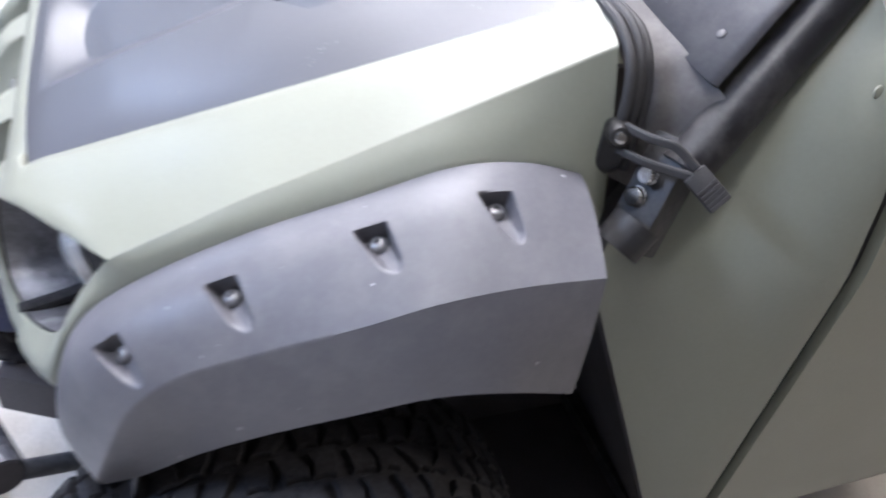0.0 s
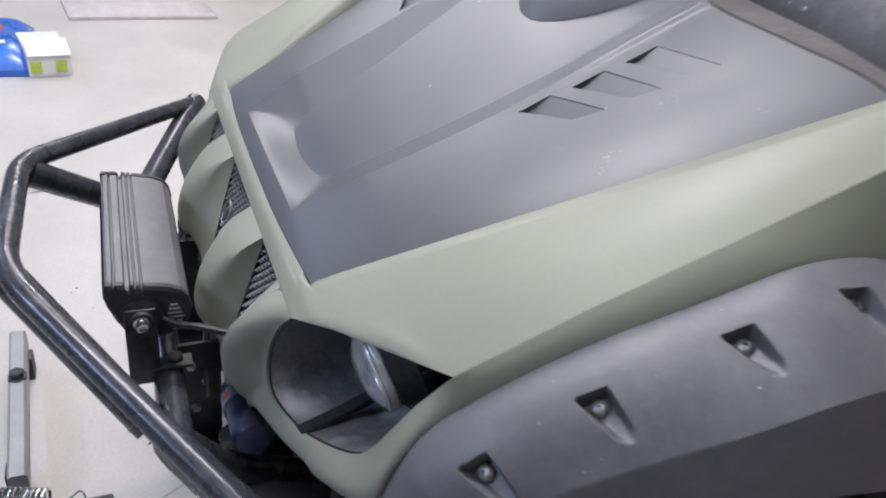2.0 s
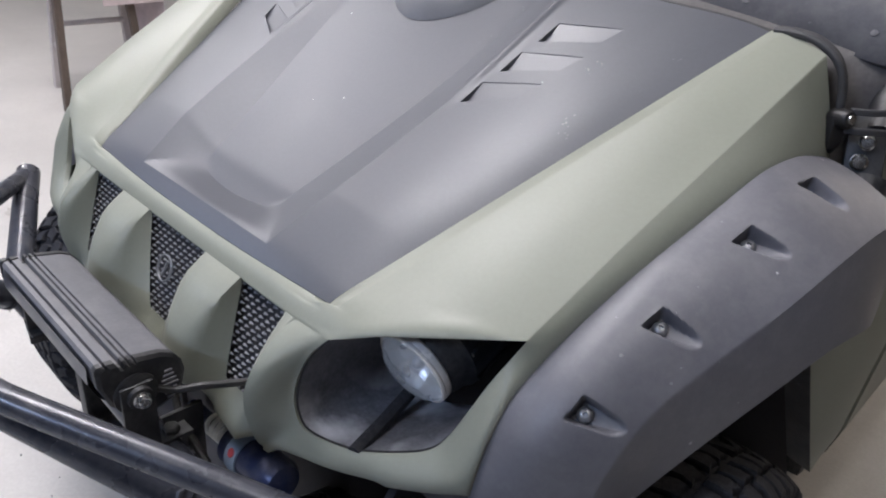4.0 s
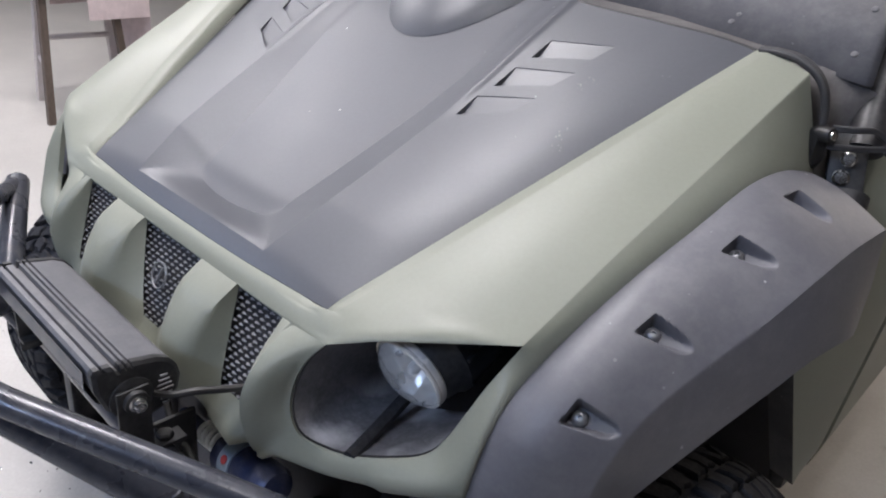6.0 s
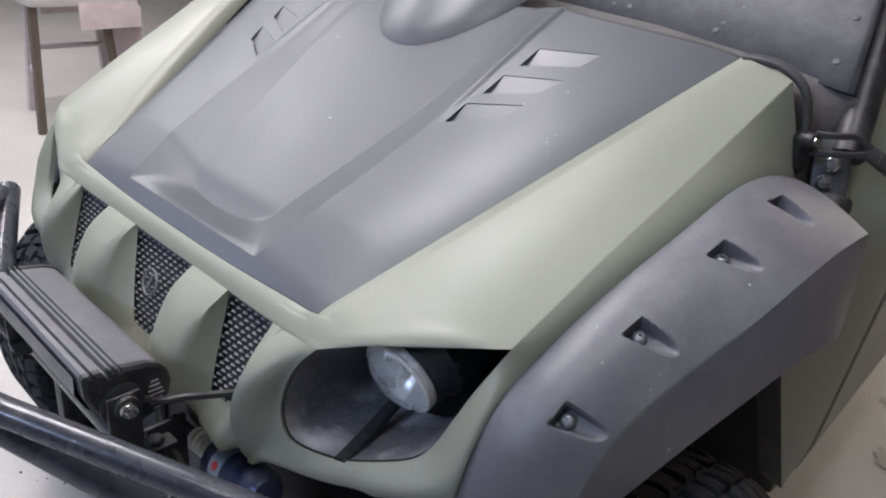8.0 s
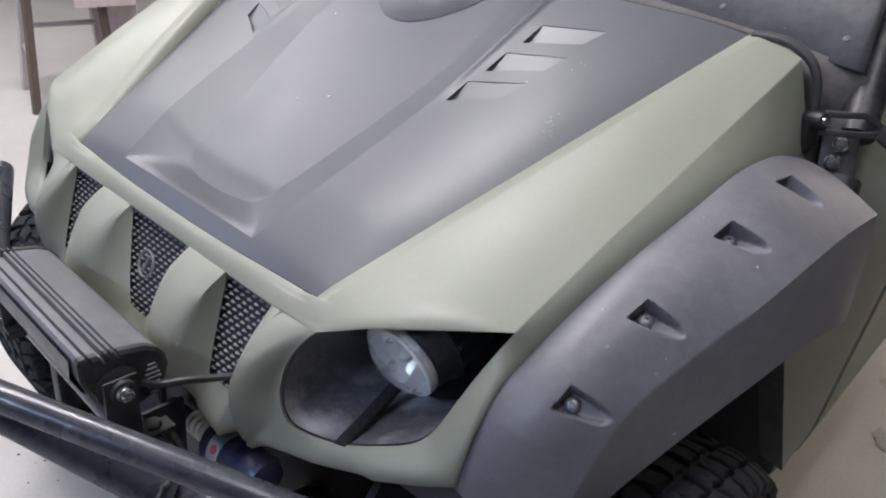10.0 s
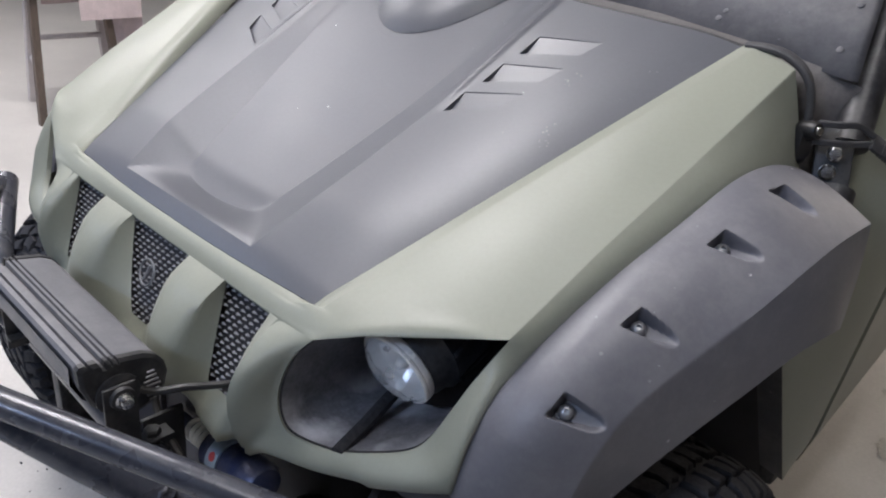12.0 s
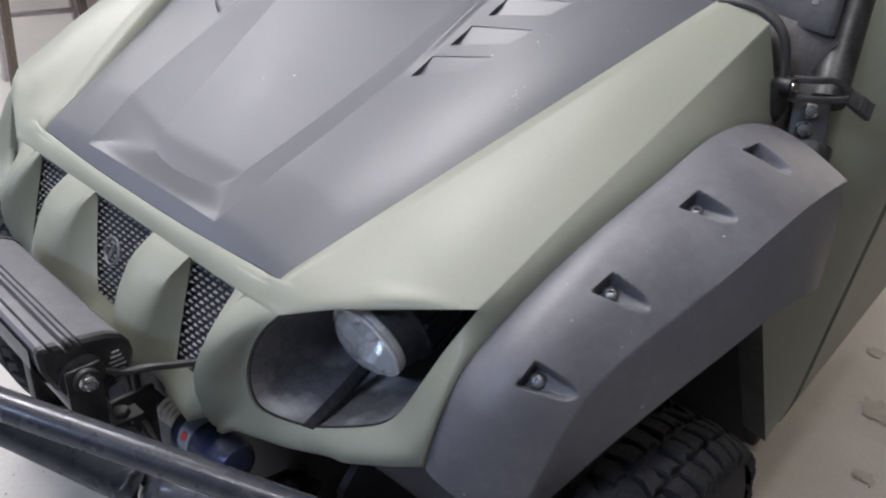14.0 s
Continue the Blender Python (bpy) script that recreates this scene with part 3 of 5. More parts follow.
    for y in [0.106 + 0.01715 * k for k in range(1, 25)]:
        k = (y - 0.106) / 0.4116
        up.append((hood_edge(lerp(0.095, 0.534, k)), crease(y), lerp(0.006, 0.003, k)))
    grid = []
    for i_up, (a, b, amp) in enumerate(up):
        wide = (b - a).length
        lip = 0.0034 * smooth01((i_up - 11) / 6) * (1 - smooth01((i_up - 30) / 6))
        row = []
        margin = min(0.30, 0.019 / max(wide, 0.03))
        for t in (0, margin * 0.5, margin, margin + 0.02, 0.36, 0.42, 0.5, 0.6, 0.7, 0.8, 0.88, 0.93, 0.97, 0.99, 1):
            z = amp * math.sin(math.pi * t) if 0 < t < 1 else 0
            # a margin that rises from the hood's edge to a faint step
            step = 0.0043 * smooth01((wide - 0.03) / 0.05) * (t / margin if t <= margin else ((1 - t) / (1 - margin)) ** 1.5)
            p = a.lerp(b, t) + Vector((0, -0.25 * z, z + step + (lip * smooth01((t - 0.68) / 0.2) * math.sqrt(max(0, 1 - max(0, (t - 0.88) / 0.12) ** 2)) if t < 1 else 0)))
            row.append(S(p))
        grid.append(row)
    gu = add_grid(bm, grid)
    # a lip under the hood's edge
    hv = [bm.verts.new((r[0][0] - 0.006 * side, r[0][1], r[0][2] - 0.02)) for r in grid]
    for i in range(len(hv) - 1):
        bm.faces.new((gu[i][0], gu[i + 1][0], hv[i + 1], hv[i]))
    # brow return into the lamp opening
    bv = [bm.verts.new(S(p + Vector((-0.004, 0.014, 0.003)))) for p in br]
    for i in range(len(br) - 1):
        bm.faces.new((gu[11 + i][-1], gu[12 + i][-1], bv[i + 1], bv[i]))
    # side wall below the crease
    wall = []
    ys = [0.106 + 0.01715 * k for k in range(25)]
    for y in ys:
        a = crease(y)
        ty = lerp(0.134, 0.530, (y - 0.106) / 0.4116)
        b = flare_top(min(ty, 0.496)) if ty <= 0.496 else Vector((0.479 + 0.2 * ty, ty, lerp(0.959, 0.905, (ty - 0.496) / 0.05)))
        row = []
        for t in (0, 0.03, 0.1, 0.25, 0.4, 0.55, 0.7, 0.85, 1):
            p = a.lerp(b, t) + Vector((0.002, 0.0, 0.0015)) * math.sin(math.pi * t)
            row.append(S(p))
        row.append(S(b + Vector((0.0, 0.0, -0.03))))
        wall.append(row)
    gw = add_grid(bm, wall)
    # rear return
    last = [Vector(gw[-1][k].co) for k in range(len(gw[-1]))]
    rv = [bm.verts.new((p.x - 0.012 * side, p.y + 0.006, p.z - 0.004)) for p in last]
    for k in range(len(rv) - 1):
        bm.faces.new((gw[-1][k], gw[-1][k + 1], rv[k + 1], rv[k]))
    last = [Vector(v.co) for v in gu[-1]]
    rv = [bm.verts.new((p.x, p.y + 0.006, p.z - 0.014)) for p in last]
    for k in range(len(rv) - 1):
        bm.faces.new((gu[-1][k], gu[-1][k + 1], rv[k + 1], rv[k]))
    # the nose's lower rim rises towards the middle
    for v in bm.verts:
        if v.co.z < 0.66 and abs(v.co.x) < 0.25 and v.co.y < 0.035:
            v.co.z = lerp(v.co.z, 0.66 - (0.66 - v.co.z) * 0.5, 1 - smooth01((abs(v.co.x) - 0.13) / 0.12))
    edge = [v.co.copy() for r in gu for v in r[:3]]
    bmesh.ops.remove_doubles(bm, verts=bm.verts[:], dist=0.0006)
    # the corner between hood, nose and lamp surround flows in one soft surface
    rim = [Vector(S(p)) for p in inner + br] + edge
    soft = [v for v in bm.verts if 0.236 < abs(v.co.x) < 0.40 and v.co.z > 0.60 and v.co.y < 0.10 and not v.is_boundary and min((v.co - q).length for q in rim) > 0.0035]
    for _ in range(9):
        bmesh.ops.smooth_vert(bm, verts=soft, factor=0.5, use_axis_x=True, use_axis_y=True, use_axis_z=True)
    if side < 0:
        settle(bm)
    return bm


def settle(bm):
    """The far wing of the body sits a little further forward than the near one."""
    for v in bm.verts:
        v.co.z += 0.009 * smooth01((-v.co.x - 0.31) / 0.08) * smooth01((v.co.y - 0.0) / 0.1)
        v.co.y -= FAR_DY * smooth01((-v.co.x - 0.30) / 0.16)


FAR_DY = 0.030
both = bmesh.new()
for side in (1, -1):
    b = green_body(side)
    tmp = bpy.data.meshes.new("half")
    b.to_mesh(tmp)
    b.free()
    both.from_mesh(tmp)
    bpy.data.meshes.remove(tmp)
bmesh.ops.remove_doubles(both, verts=both.verts[:], dist=0.0006)
front = part("front_body", both, GREEN, car, "satin olive green front body with ribbed nose", smooth=62)

# --- grille inserts
def grille(xc, middle, label):
    half = grille_half
    zs = [GR_LOW - 0.006 + (GR_TOP + 0.006 - (GR_LOW - 0.006)) * k / 40 for k in range(41)]
    bm = bmesh.new()
    cell = 0.0132
    rows = int((GR_TOP - GR_LOW + 0.02) / (cell * 0.5)) + 1
    for r in range(rows):
        z = GR_LOW - 0.008 + r * cell * 0.5
        w = half(z, middle) + 0.005
        n = int(w / cell) + 1
        for c in range(-n, n + 1):
            x = (c + (0.5 if r % 2 else 0)) * cell
            if abs(x) > w:
                continue
            y = mesh_plane(z) + 0.004
            # one raised four-sided knuckle of the woven plastic
            s, q = 0.0054, 0.0031
            tip = bm.verts.new((xc + x, y - 0.0035, z + 0.0006))
            c4 = [bm.verts.new((xc + x + dx, y + (0.003 if dz < 0 else 0.0), z + dz)) for dx, dz in ((-s, 0), (0, -q), (s, 0), (0, q))]
            for k in range(4):
                bm.faces.new((c4[k], c4[(k + 1) % 4], tip))
    return part("grille", bm, MESH, car, label, smooth=0, normals=False)


for xc, mid in ((0, True), (XN, False), (-XN, False)):
    g = grille(xc, mid, "black woven plastic grille insert")
    bm = bmesh.new()
    w = 0.085 if mid else 0.055
    add_grid(bm, [[(xc + sx * w, mesh_plane(z) + 0.012, z) for sx in (-1, 1)] for z in (GR_LOW - 0.012, GR_TOP + 0.004)])
    part("backing", bm, VOID, g)
bm = bmesh.new()
em = (-0.002, mesh_plane(0.728) - 0.006, 0.728)
ring = [(em[0] + 0.0165 * math.cos(a), em[1] + 0.36 * 0.0165 * math.sin(a), em[2] + 0.0165 * math.sin(a)) for a in [2 * math.pi * k / 28 for k in range(29)]]
add_tube(bm, ring, 0.0018, 8)
add_tube(bm, [(em[0] - 0.003, em[1] - 0.004, em[2] - 0.011), (em[0] + 0.001, em[1], em[2]), (em[0] + 0.004, em[1] + 0.004, em[2] + 0.011)], 0.0022, 6)
part("emblem", bm, MESH, car, "small round dark badge with a central bar")


# --- wheel-arch flares
RIDGE = [(0.580, 0.078, 0.640), (0.590, 0.097, 0.705), (0.598, 0.117, 0.758), (0.607, 0.155, 0.798), (0.625, 0.215, 0.833), (0.648, 0.285, 0.873), (0.663, 0.345, 0.905), (0.671, 0.410, 0.921), (0.680, 0.476, 0.930)]
LIPC = [(0.574, 0.086, 0.622), (0.585, 0.115, 0.640), (0.597, 0.137, 0.664), (0.615, 0.172, 0.702), (0.638, 0.225, 0.744), (0.662, 0.290, 0.783), (0.682, 0.350, 0.815), (0.695, 0.410, 0.823), (0.688, 0.484, 0.796)]
NS = 420


FT = curve_through([(0.479 + 0.2 * y, y, z) for y, z in FLARE_TOP], 40)
FR, FL = curve_through(RIDGE, 40), curve_through(LIPC, 40)
BULGE = [(0, 0.012), (0.2, 0.021), (0.45, 0.016), (0.7, 0.010), (1, 0.006)]


def flare_point(s, t):
    """s along the arch 0..1, t across its upper face 0..1."""
    k = s * (len(FT) - 1)
    i = min(int(k), len(FT) - 2)
    a, b = FT[i].lerp(FT[i + 1], k - i), FR[i].lerp(FR[i + 1], k - i)
    ahead = (FT[i + 1] - FT[i]).normalized()
    n = (b - a).cross(ahead)
    n = n.normalized() if n.x > 0 else -n.normalized()
    return a.lerp(b, t) + n * table(BULGE, s) * math.sin(math.pi * t ** 0.8), n, ahead, (b - a).normalized()


BOLTS = [(0.559, 0.109, 0.786), (0.571, 0.202, 0.846), (0.587, 0.315, 0.903), (0.602, 0.408, 0.942)]


def nearest(b):
    b = Vector(b)
    return min(((flare_point(i / 120, j / 24)[0] - b).length, i / 120, j / 24) for i in range(121) for j in range(25))[1:]


POCKETS = []
for b in BOLTS:
    s, t = nearest(b)
    p, n, ahead, across = flare_point(s, t)
    POCKETS.append((p, n, (ahead - n * ahead.dot(n)).normalized(), s, t))


def pocket_depth(p):
    for c, n, ahead, s, t in POCKETS:
        d = p - c
        if d.length > 0.09:
            continue
        u = d.dot(ahead)
        down = n.cross(ahead)
        if down.z > 0:
            down = -down
        v = d.dot(down) + 0.0085
        u -= 0.27 * v - 0.001
        if -0.003 < v < 0.046:
            q = max(0, v) / 0.046
            half = lerp(0.0145, 0.0085, q) * math.sqrt(max(0.02, 1 - max(0, (q - 0.7) / 0.3) ** 2))
            # the rear wall is steep, the forward one runs out softly
            edge = min(1, max(0, (half - u) / 0.0042)) * min(1, max(0, (half + u) / lerp(0.0035, 0.008, q))) * min(1, max(0, (v + 0.003) / 0.0032))
            return n, 0.0200 * edge * (1 - q ** 1.3) ** 0.9
    return None, 0


def flare(side):
    bm = bmesh.new()
    ts = [k / 72 for k in range(73)]
    rows = []
    for i in range(NS + 1):
        s = i / NS
        k = s * (len(FT) - 1)
        j = min(int(k), len(FT) - 2)
        lip = FL[j].lerp(FL[j + 1], k - j)
        row = []
        a, n, ahead, across = flare_point(s, 0)
        row.append(a - n * 0.012)
        for t in ts:
            p, n, ahead, across = flare_point(s, t)
            m, d = pocket_depth(p)
            if d:
                p = p - m * d
            row.append(p)
        r = row[-1]
        # rounded ridge and outer face
        out = Vector((0.9, 0, 0.25))
        for t, k2 in ((0.04, 0.0004), (0.09, 0.0010), (0.3, 0.0022), (0.5, 0.003), (0.7, 0.002), (0.9, 0.001), (1, 0)):
            row.append(r.lerp(lip, t) + out * k2)
        row.append(lip + Vector((-0.010, 0, -0.001)))
        row.append(lip + Vector((-0.014, 0, 0.02)))
        row.append(r.lerp(lip, 0.4) + Vector((-0.03, 0, -0.01)))
        rows.append([flip(p, side) for p in row])
    v = add_grid(bm, rows)
    # rear and front end faces turn inward
    for end, dy in ((-1, 0.0), (0, 0.0)):
        ring = v[end][1:81]
        inner = [bm.verts.new((q.co.x - 0.016 * side, q.co.y + (-0.010 if end else 0.010), q.co.z - 0.012)) for q in ring]
        for k in range(len(ring) - 1):
            bm.faces.new((ring[k], ring[k + 1], inner[k + 1], inner[k]))
    return bm


def cap_bolt(side, c, n):
    bm = bmesh.new()
    p = Vector(flip(c, side))
    nn = Vector(flip(n, side))
    add_disc(bm, p - nn * 0.0175, nn, [(0, 0.0078), (0.0030, 0.0078), (0.0052, 0.0070), (0.0068, 0.0054), (0.0076, 0.0034), (0.0077, 0.0026), (0.0045, 0.0023)], 20)
    return bm


for side in (1, -1):
    f = part("fender_flare", flare(side), FLARE, car, "scuffed dark grey plastic fender flare", smooth=38)
    for c, n, ahead, s, t in POCKETS:
        part("bolt", cap_bolt(side, c, n), ZINC, f, "dull grey socket-head bolt in a recess")

# --- head lamps in their dark buckets
def bucket(side):
    bm = bmesh.new()
    loop = curve_through(OPEN, 4) + curve_through(BROW, 4)[-2:0:-1]
    c = Vector((0.385, 0.04, 0.735))
    rings = []
    for d, k in ((0.005, 1.012), (0.03, 1.03), (0.09, 1.00), (0.16, 0.92)):
        rings.append([flip(c + (p - c) * k + Vector((0.0, d, 0.0)), side) for p in loop])
    add_ring_loft(bm, rings, True, False)
    cap = [bm.verts.new(q) for q in rings[-1]]
    bm.faces.new(cap)
    return bm


def lamp_parts(side):
    ob = part("bucket", bucket(side), DARK, car, "dusty black lamp bucket with light painted on its upward faces")
    c, ax = Vector(flip((0.367, 0.082, 0.740), side)), Vector((0.015 * side, -0.933, -0.36)).normalized()
    bm = bmesh.new()
    add_disc(bm, c, ax, [(-0.100, 0.020), (-0.096, 0.050), (-0.090, 0.056), (-0.036, 0.058), (-0.030, 0.053), (-0.016, 0.050), (-0.010, 0.0462), (-0.002, 0.0462)], 32, cap=False)
    part("housing", bm, BLACK, ob)
    for k in range(9):
        a = 2 * math.pi * k / 9
        u = ax.cross(Vector((0, 0, 1))).normalized()
        w = ax.cross(u)
        d = u * math.cos(a) + w * math.sin(a)
        bm = bmesh.new()
        add_tube(bm, [c + ax * -0.088 + d * 0.056, c + ax * -0.038 + d * 0.058], 0.003, 6)
        part("rib", bm, BLACK, ob)
    bm = bmesh.new()
    add_disc(bm, c, ax, [(0.0030, 0.0438), (-0.010, 0.0400), (-0.021, 0.0310), (-0.029, 0.0190), (-0.032, 0.006)], 24, cap=False)
    rnd = random.Random(8)
    for v in bm.verts:
        v.co += ax * rnd.uniform(-0.0026, 0.0026)
    part("reflector", bm, CHROME, ob, "bright faceted lamp reflector", smooth=5)
    bm = bmesh.new()
    add_disc(bm, c, ax, [(-0.024, 0.0070), (-0.008, 0.0072), (-0.003, 0.0060), (0.000, 0.003)], 16)
    part("bulb", bm, BULB, ob, "small pale unlit lamp bulb")
    bm = bmesh.new()
    add_disc(bm, c, ax, [(0.0035, 0.0440), (0.0095, 0.0405), (0.0150, 0.0330), (0.0190, 0.0210), (0.0205, 0.010), (0.0208, 0.001)], 40, cap=False)
    o = part("lens", bm, GLASS, ob, "slightly clouded domed lamp glass, brightness painted in as haze")
    o.visible_shadow = False
    rim = bmesh.new()
    add_disc(rim, c, ax, [(-0.009, 0.0462), (-0.007, 0.0478), (-0.002, 0.0482), (0.000, 0.0472), (0.002, 0.0482), (0.0042, 0.0475), (0.0050, 0.0450), (0.0030, 0.0438)], 40, cap=False)
    part("bezel", rim, FROST, ob, "pale bright lamp rim")
    bm = bmesh.new()
    add_tube(bm, [flip(p, side) for p in ((0.362, 0.006, 0.660), (0.352, 0.055, 0.668), (0.345, 0.115, 0.690))], 0.0085, 8)
    part("strut", bm, RUBBER, ob)
    # dark seam between the painted lip and the bucket
    bm = bmesh.new()
    loop = curve_through(OPEN, 4)
    add_tube(bm, [flip(p + Vector((0, 0.004, 0)), side) for p in loop], 0.0014, 6)
    part("seam", bm, GASKET, ob)


for side in (1, -1):
    lamp_parts(side)

# --- rear edge of the hood: weather strip, cables, cowl plate, screen panel
def rear_edge(side, inset, z, y):
    pts = [(0.475, 0.531 + y, 1.070 + z), (0.500, 0.524 + y, 1.072 + z), (0.528, 0.522 + y, 1.068 + z), (0.552 - inset, 0.522 + y, 1.050 + z), (0.566 - inset, 0.522 + y, 1.015 + z), (0.570 - inset, 0.522 + y, 0.955 + z)]
    return [flip(p, side) for p in pts]


def polyline(pts, n=5):
    """A line with sharp corners, evenly divided."""
    pts = [Vector(p) for p in pts]
    return [a.lerp(b, k / n) for a, b in zip(pts, pts[1:]) for k in range(n)] + [pts[-1]]


for side in (1, -1):
    for inset, z, y in ((-0.004, 0.006, 0.002), (-0.001, 0.006, 0.014), (0.002, 0.001, 0.026)):
        bm = bmesh.new()
        add_tube(bm, curve_through(rear_edge(side, inset, z, y), 6), 0.0048, 10)
        part("cable", bm, STRAP, car, "black rubber-covered cable along the cowl")
    # cowl plate: a narrow strip with a square outer corner, then down beside the cables
    bm = bmesh.new()
    a = polyline([flip(p, side) for p in ((0.0, 0.514, 1.074), (0.30, 0.520, 1.072), (0.44, 0.535, 1.062), (0.500, 0.546, 1.048), (0.528, 0.550, 1.026), (0.536, 0.552, 1.0), (0.540, 0.554, 0.93))])
    b = polyline([flip(p, side) for p in ((0.0, 0.640, 1.092), (0.315, 0.607, 1.085), (0.44, 0.588, 1.076), (0.51, 0.584, 1.068), (0.553, 0.585, 1.062), (0.600, 0.596, 1.046), (0.600, 0.592, 0.93))])
    add_grid(bm, [a, [p.lerp(q, 0.5) + Vector((0, -0.001, 0.002)) for p, q in zip(a, b)], b, [q + Vector((0, 0.004, -0.02)) for q in b]])
    part("cowl_plate", bm, COWL, car, "weathered grey-brown cowl plate")

for side in (1, -1):
    bm = bmesh.new()
    add_tube(bm, [flip((x, hood_rear(x) + 0.0045, hood_z(x, hood_rear(x)) - 0.0025), side) for x in [0.476 * k / 20 for k in range(21)]], 0.0042, 8)
    part("hood_seal", bm, GASKET, car, "black rubber seal behind the hood")


def panel_point(x, h):
    """The front panel leans back from the cowl strip, its edges rolled beside the pillars."""
    q = abs(x)
    y = table([(0, 0.640), (0.22, 0.626), (0.315, 0.607), (0.44, 0.588), (0.52, 0.584), (0.553, 0.585)], q)
    z = table([(0, 1.092), (0.22, 1.089), (0.315, 1.085), (0.44, 1.076), (0.52, 1.0675), (0.553, 1.062), (0.62, 1.055)], q)
    return (x, y + 0.8 * h + 0.5 * max(0, q - 0.583 + 0.22 * h), z + h)


bm = bmesh.new()
add_grid(bm, [[panel_point(t * (0.594 - 0.22 * h), h) for t in (-1, -0.985, -0.955, -0.94, -0.85, -0.72, -0.52, -0.36, 0, 0.36, 0.52, 0.72, 0.85, 0.94, 0.955, 0.985, 1)] for h in [-0.004 + 0.077 * k for k in range(9)]])
o = part("front_panel", bm, SCREEN, car, "scratched dark grey front panel with pale splashes")
sol = o.modifiers.new("thickness", "SOLIDIFY")
sol.thickness = 0.006
rnd = random.Random(5)
for k in range(16):
    bm = bmesh.new()
    x, h = rnd.uniform(0.10, 0.50), rnd.uniform(0.01, 0.20)
    r = rnd.choice((0.001, 0.0014, 0.0018, 0.0025, 0.0036))
    add_disc(bm, Vector(panel_point(x, h)) + Vector((0, -0.0008, 0.001)), (0, -1, 0.8), [(0, r), (0.0002, r * 0.9)], 9)
    part("splash", bm, SPOT, o)

for x, h in ((0.560, 0.022), (0.556, 0.072), (0.542, 0.135), (0.40, 0.014), (0.25, 0.012)):
    for side in (1, -1):
        bm = bmesh.new()
        add_disc(bm, Vector(panel_point(x * side, h)), (0, -1, 0.8), [(0, 0.0046), (0.0012, 0.0042), (0.0020, 0.0022)], 12)
        part("rivet", bm, SCREEN, o)

# --- roll-cage pillars with their bolted sockets, hood straps
def pillar(side):
    base = Vector((0.615, 0.560, 0.960))
    d = Vector((-0.224, 0.767, 1)).normalized()
    bm = bmesh.new()
    add_tube(bm, [flip(base + d * h, side) for h in (0.026, 0.028, 0.06, 0.2, 0.9)], 0.0225, 24)
    ob = part("pillar", bm, CAGE, car, "black roll-cage tube")
    bm = bmesh.new()
    add_tube(bm, [flip(base + d * h, side) for h in (-0.062, -0.060, -0.036, -0.033)], 0.0225, 24)
    part("socket", bm, BLACK, ob)
    out = Vector((0.30, -0.92, 0.25)).normalized()
    # flat lug that carries the bolts
    bm = bmesh.new()
    add_box(bm, (-0.021, -0.006, -0.050), (0.021, 0.030, 0.056), 0.005, Matrix.Translation(flip((0.607, 0.552, 0.953), side)) @ pose(0, 0, 0, -26, -8 * side, 18 * side))
    part("lug", bm, BLACK, ob)
    for c, r in (((0.605, 0.548, 0.974), 0.0080), ((0.604, 0.545, 0.951), 0.0088)):
        bm = bmesh.new()
        add_disc(bm, flip(Vector(c) + out * 0.001, side), flip(out, side), [(0, r * 1.12), (0.0025, r * 1.12), (0.003, r), (0.008, r), (0.0098, r * 0.8), (0.010, r * 0.3)], 20)
        part("bolt", bm, STEEL, ob, "round bright bolt head")
    bm = bmesh.new()
    add_disc(bm, flip((0.607, 0.556, 0.924), side), flip((0.2, -0.6, 0.8), side), [(-0.004, 0.012), (0.004, 0.012), (0.006, 0.009)], 6)
    part("nut", bm, STEEL, ob, "hexagon nut")


def flat_band(path, wide, thick):
    """A flat rubber band on edge along a line."""
    bm = bmesh.new()
    rings = []
    for i, p in enumerate(path):
        d = (path[min(i + 1, len(path) - 1)] - path[max(i - 1, 0)]).normalized()
        up = Vector((0, 0, 1)) - d * d.z
        n = d.cross(up).normalized()
        up = n.cross(d).normalized()
        rings.append([p + n * (thick * a) + up * (wide * b) for a, b in ((-0.5, -0.3), (-0.3, -0.5), (0.3, -0.5), (0.5, -0.3), (0.5, 0.3), (0.3, 0.5), (-0.3, 0.5), (-0.5, 0.3))])
    add_ring_loft(bm, rings)
    return bm


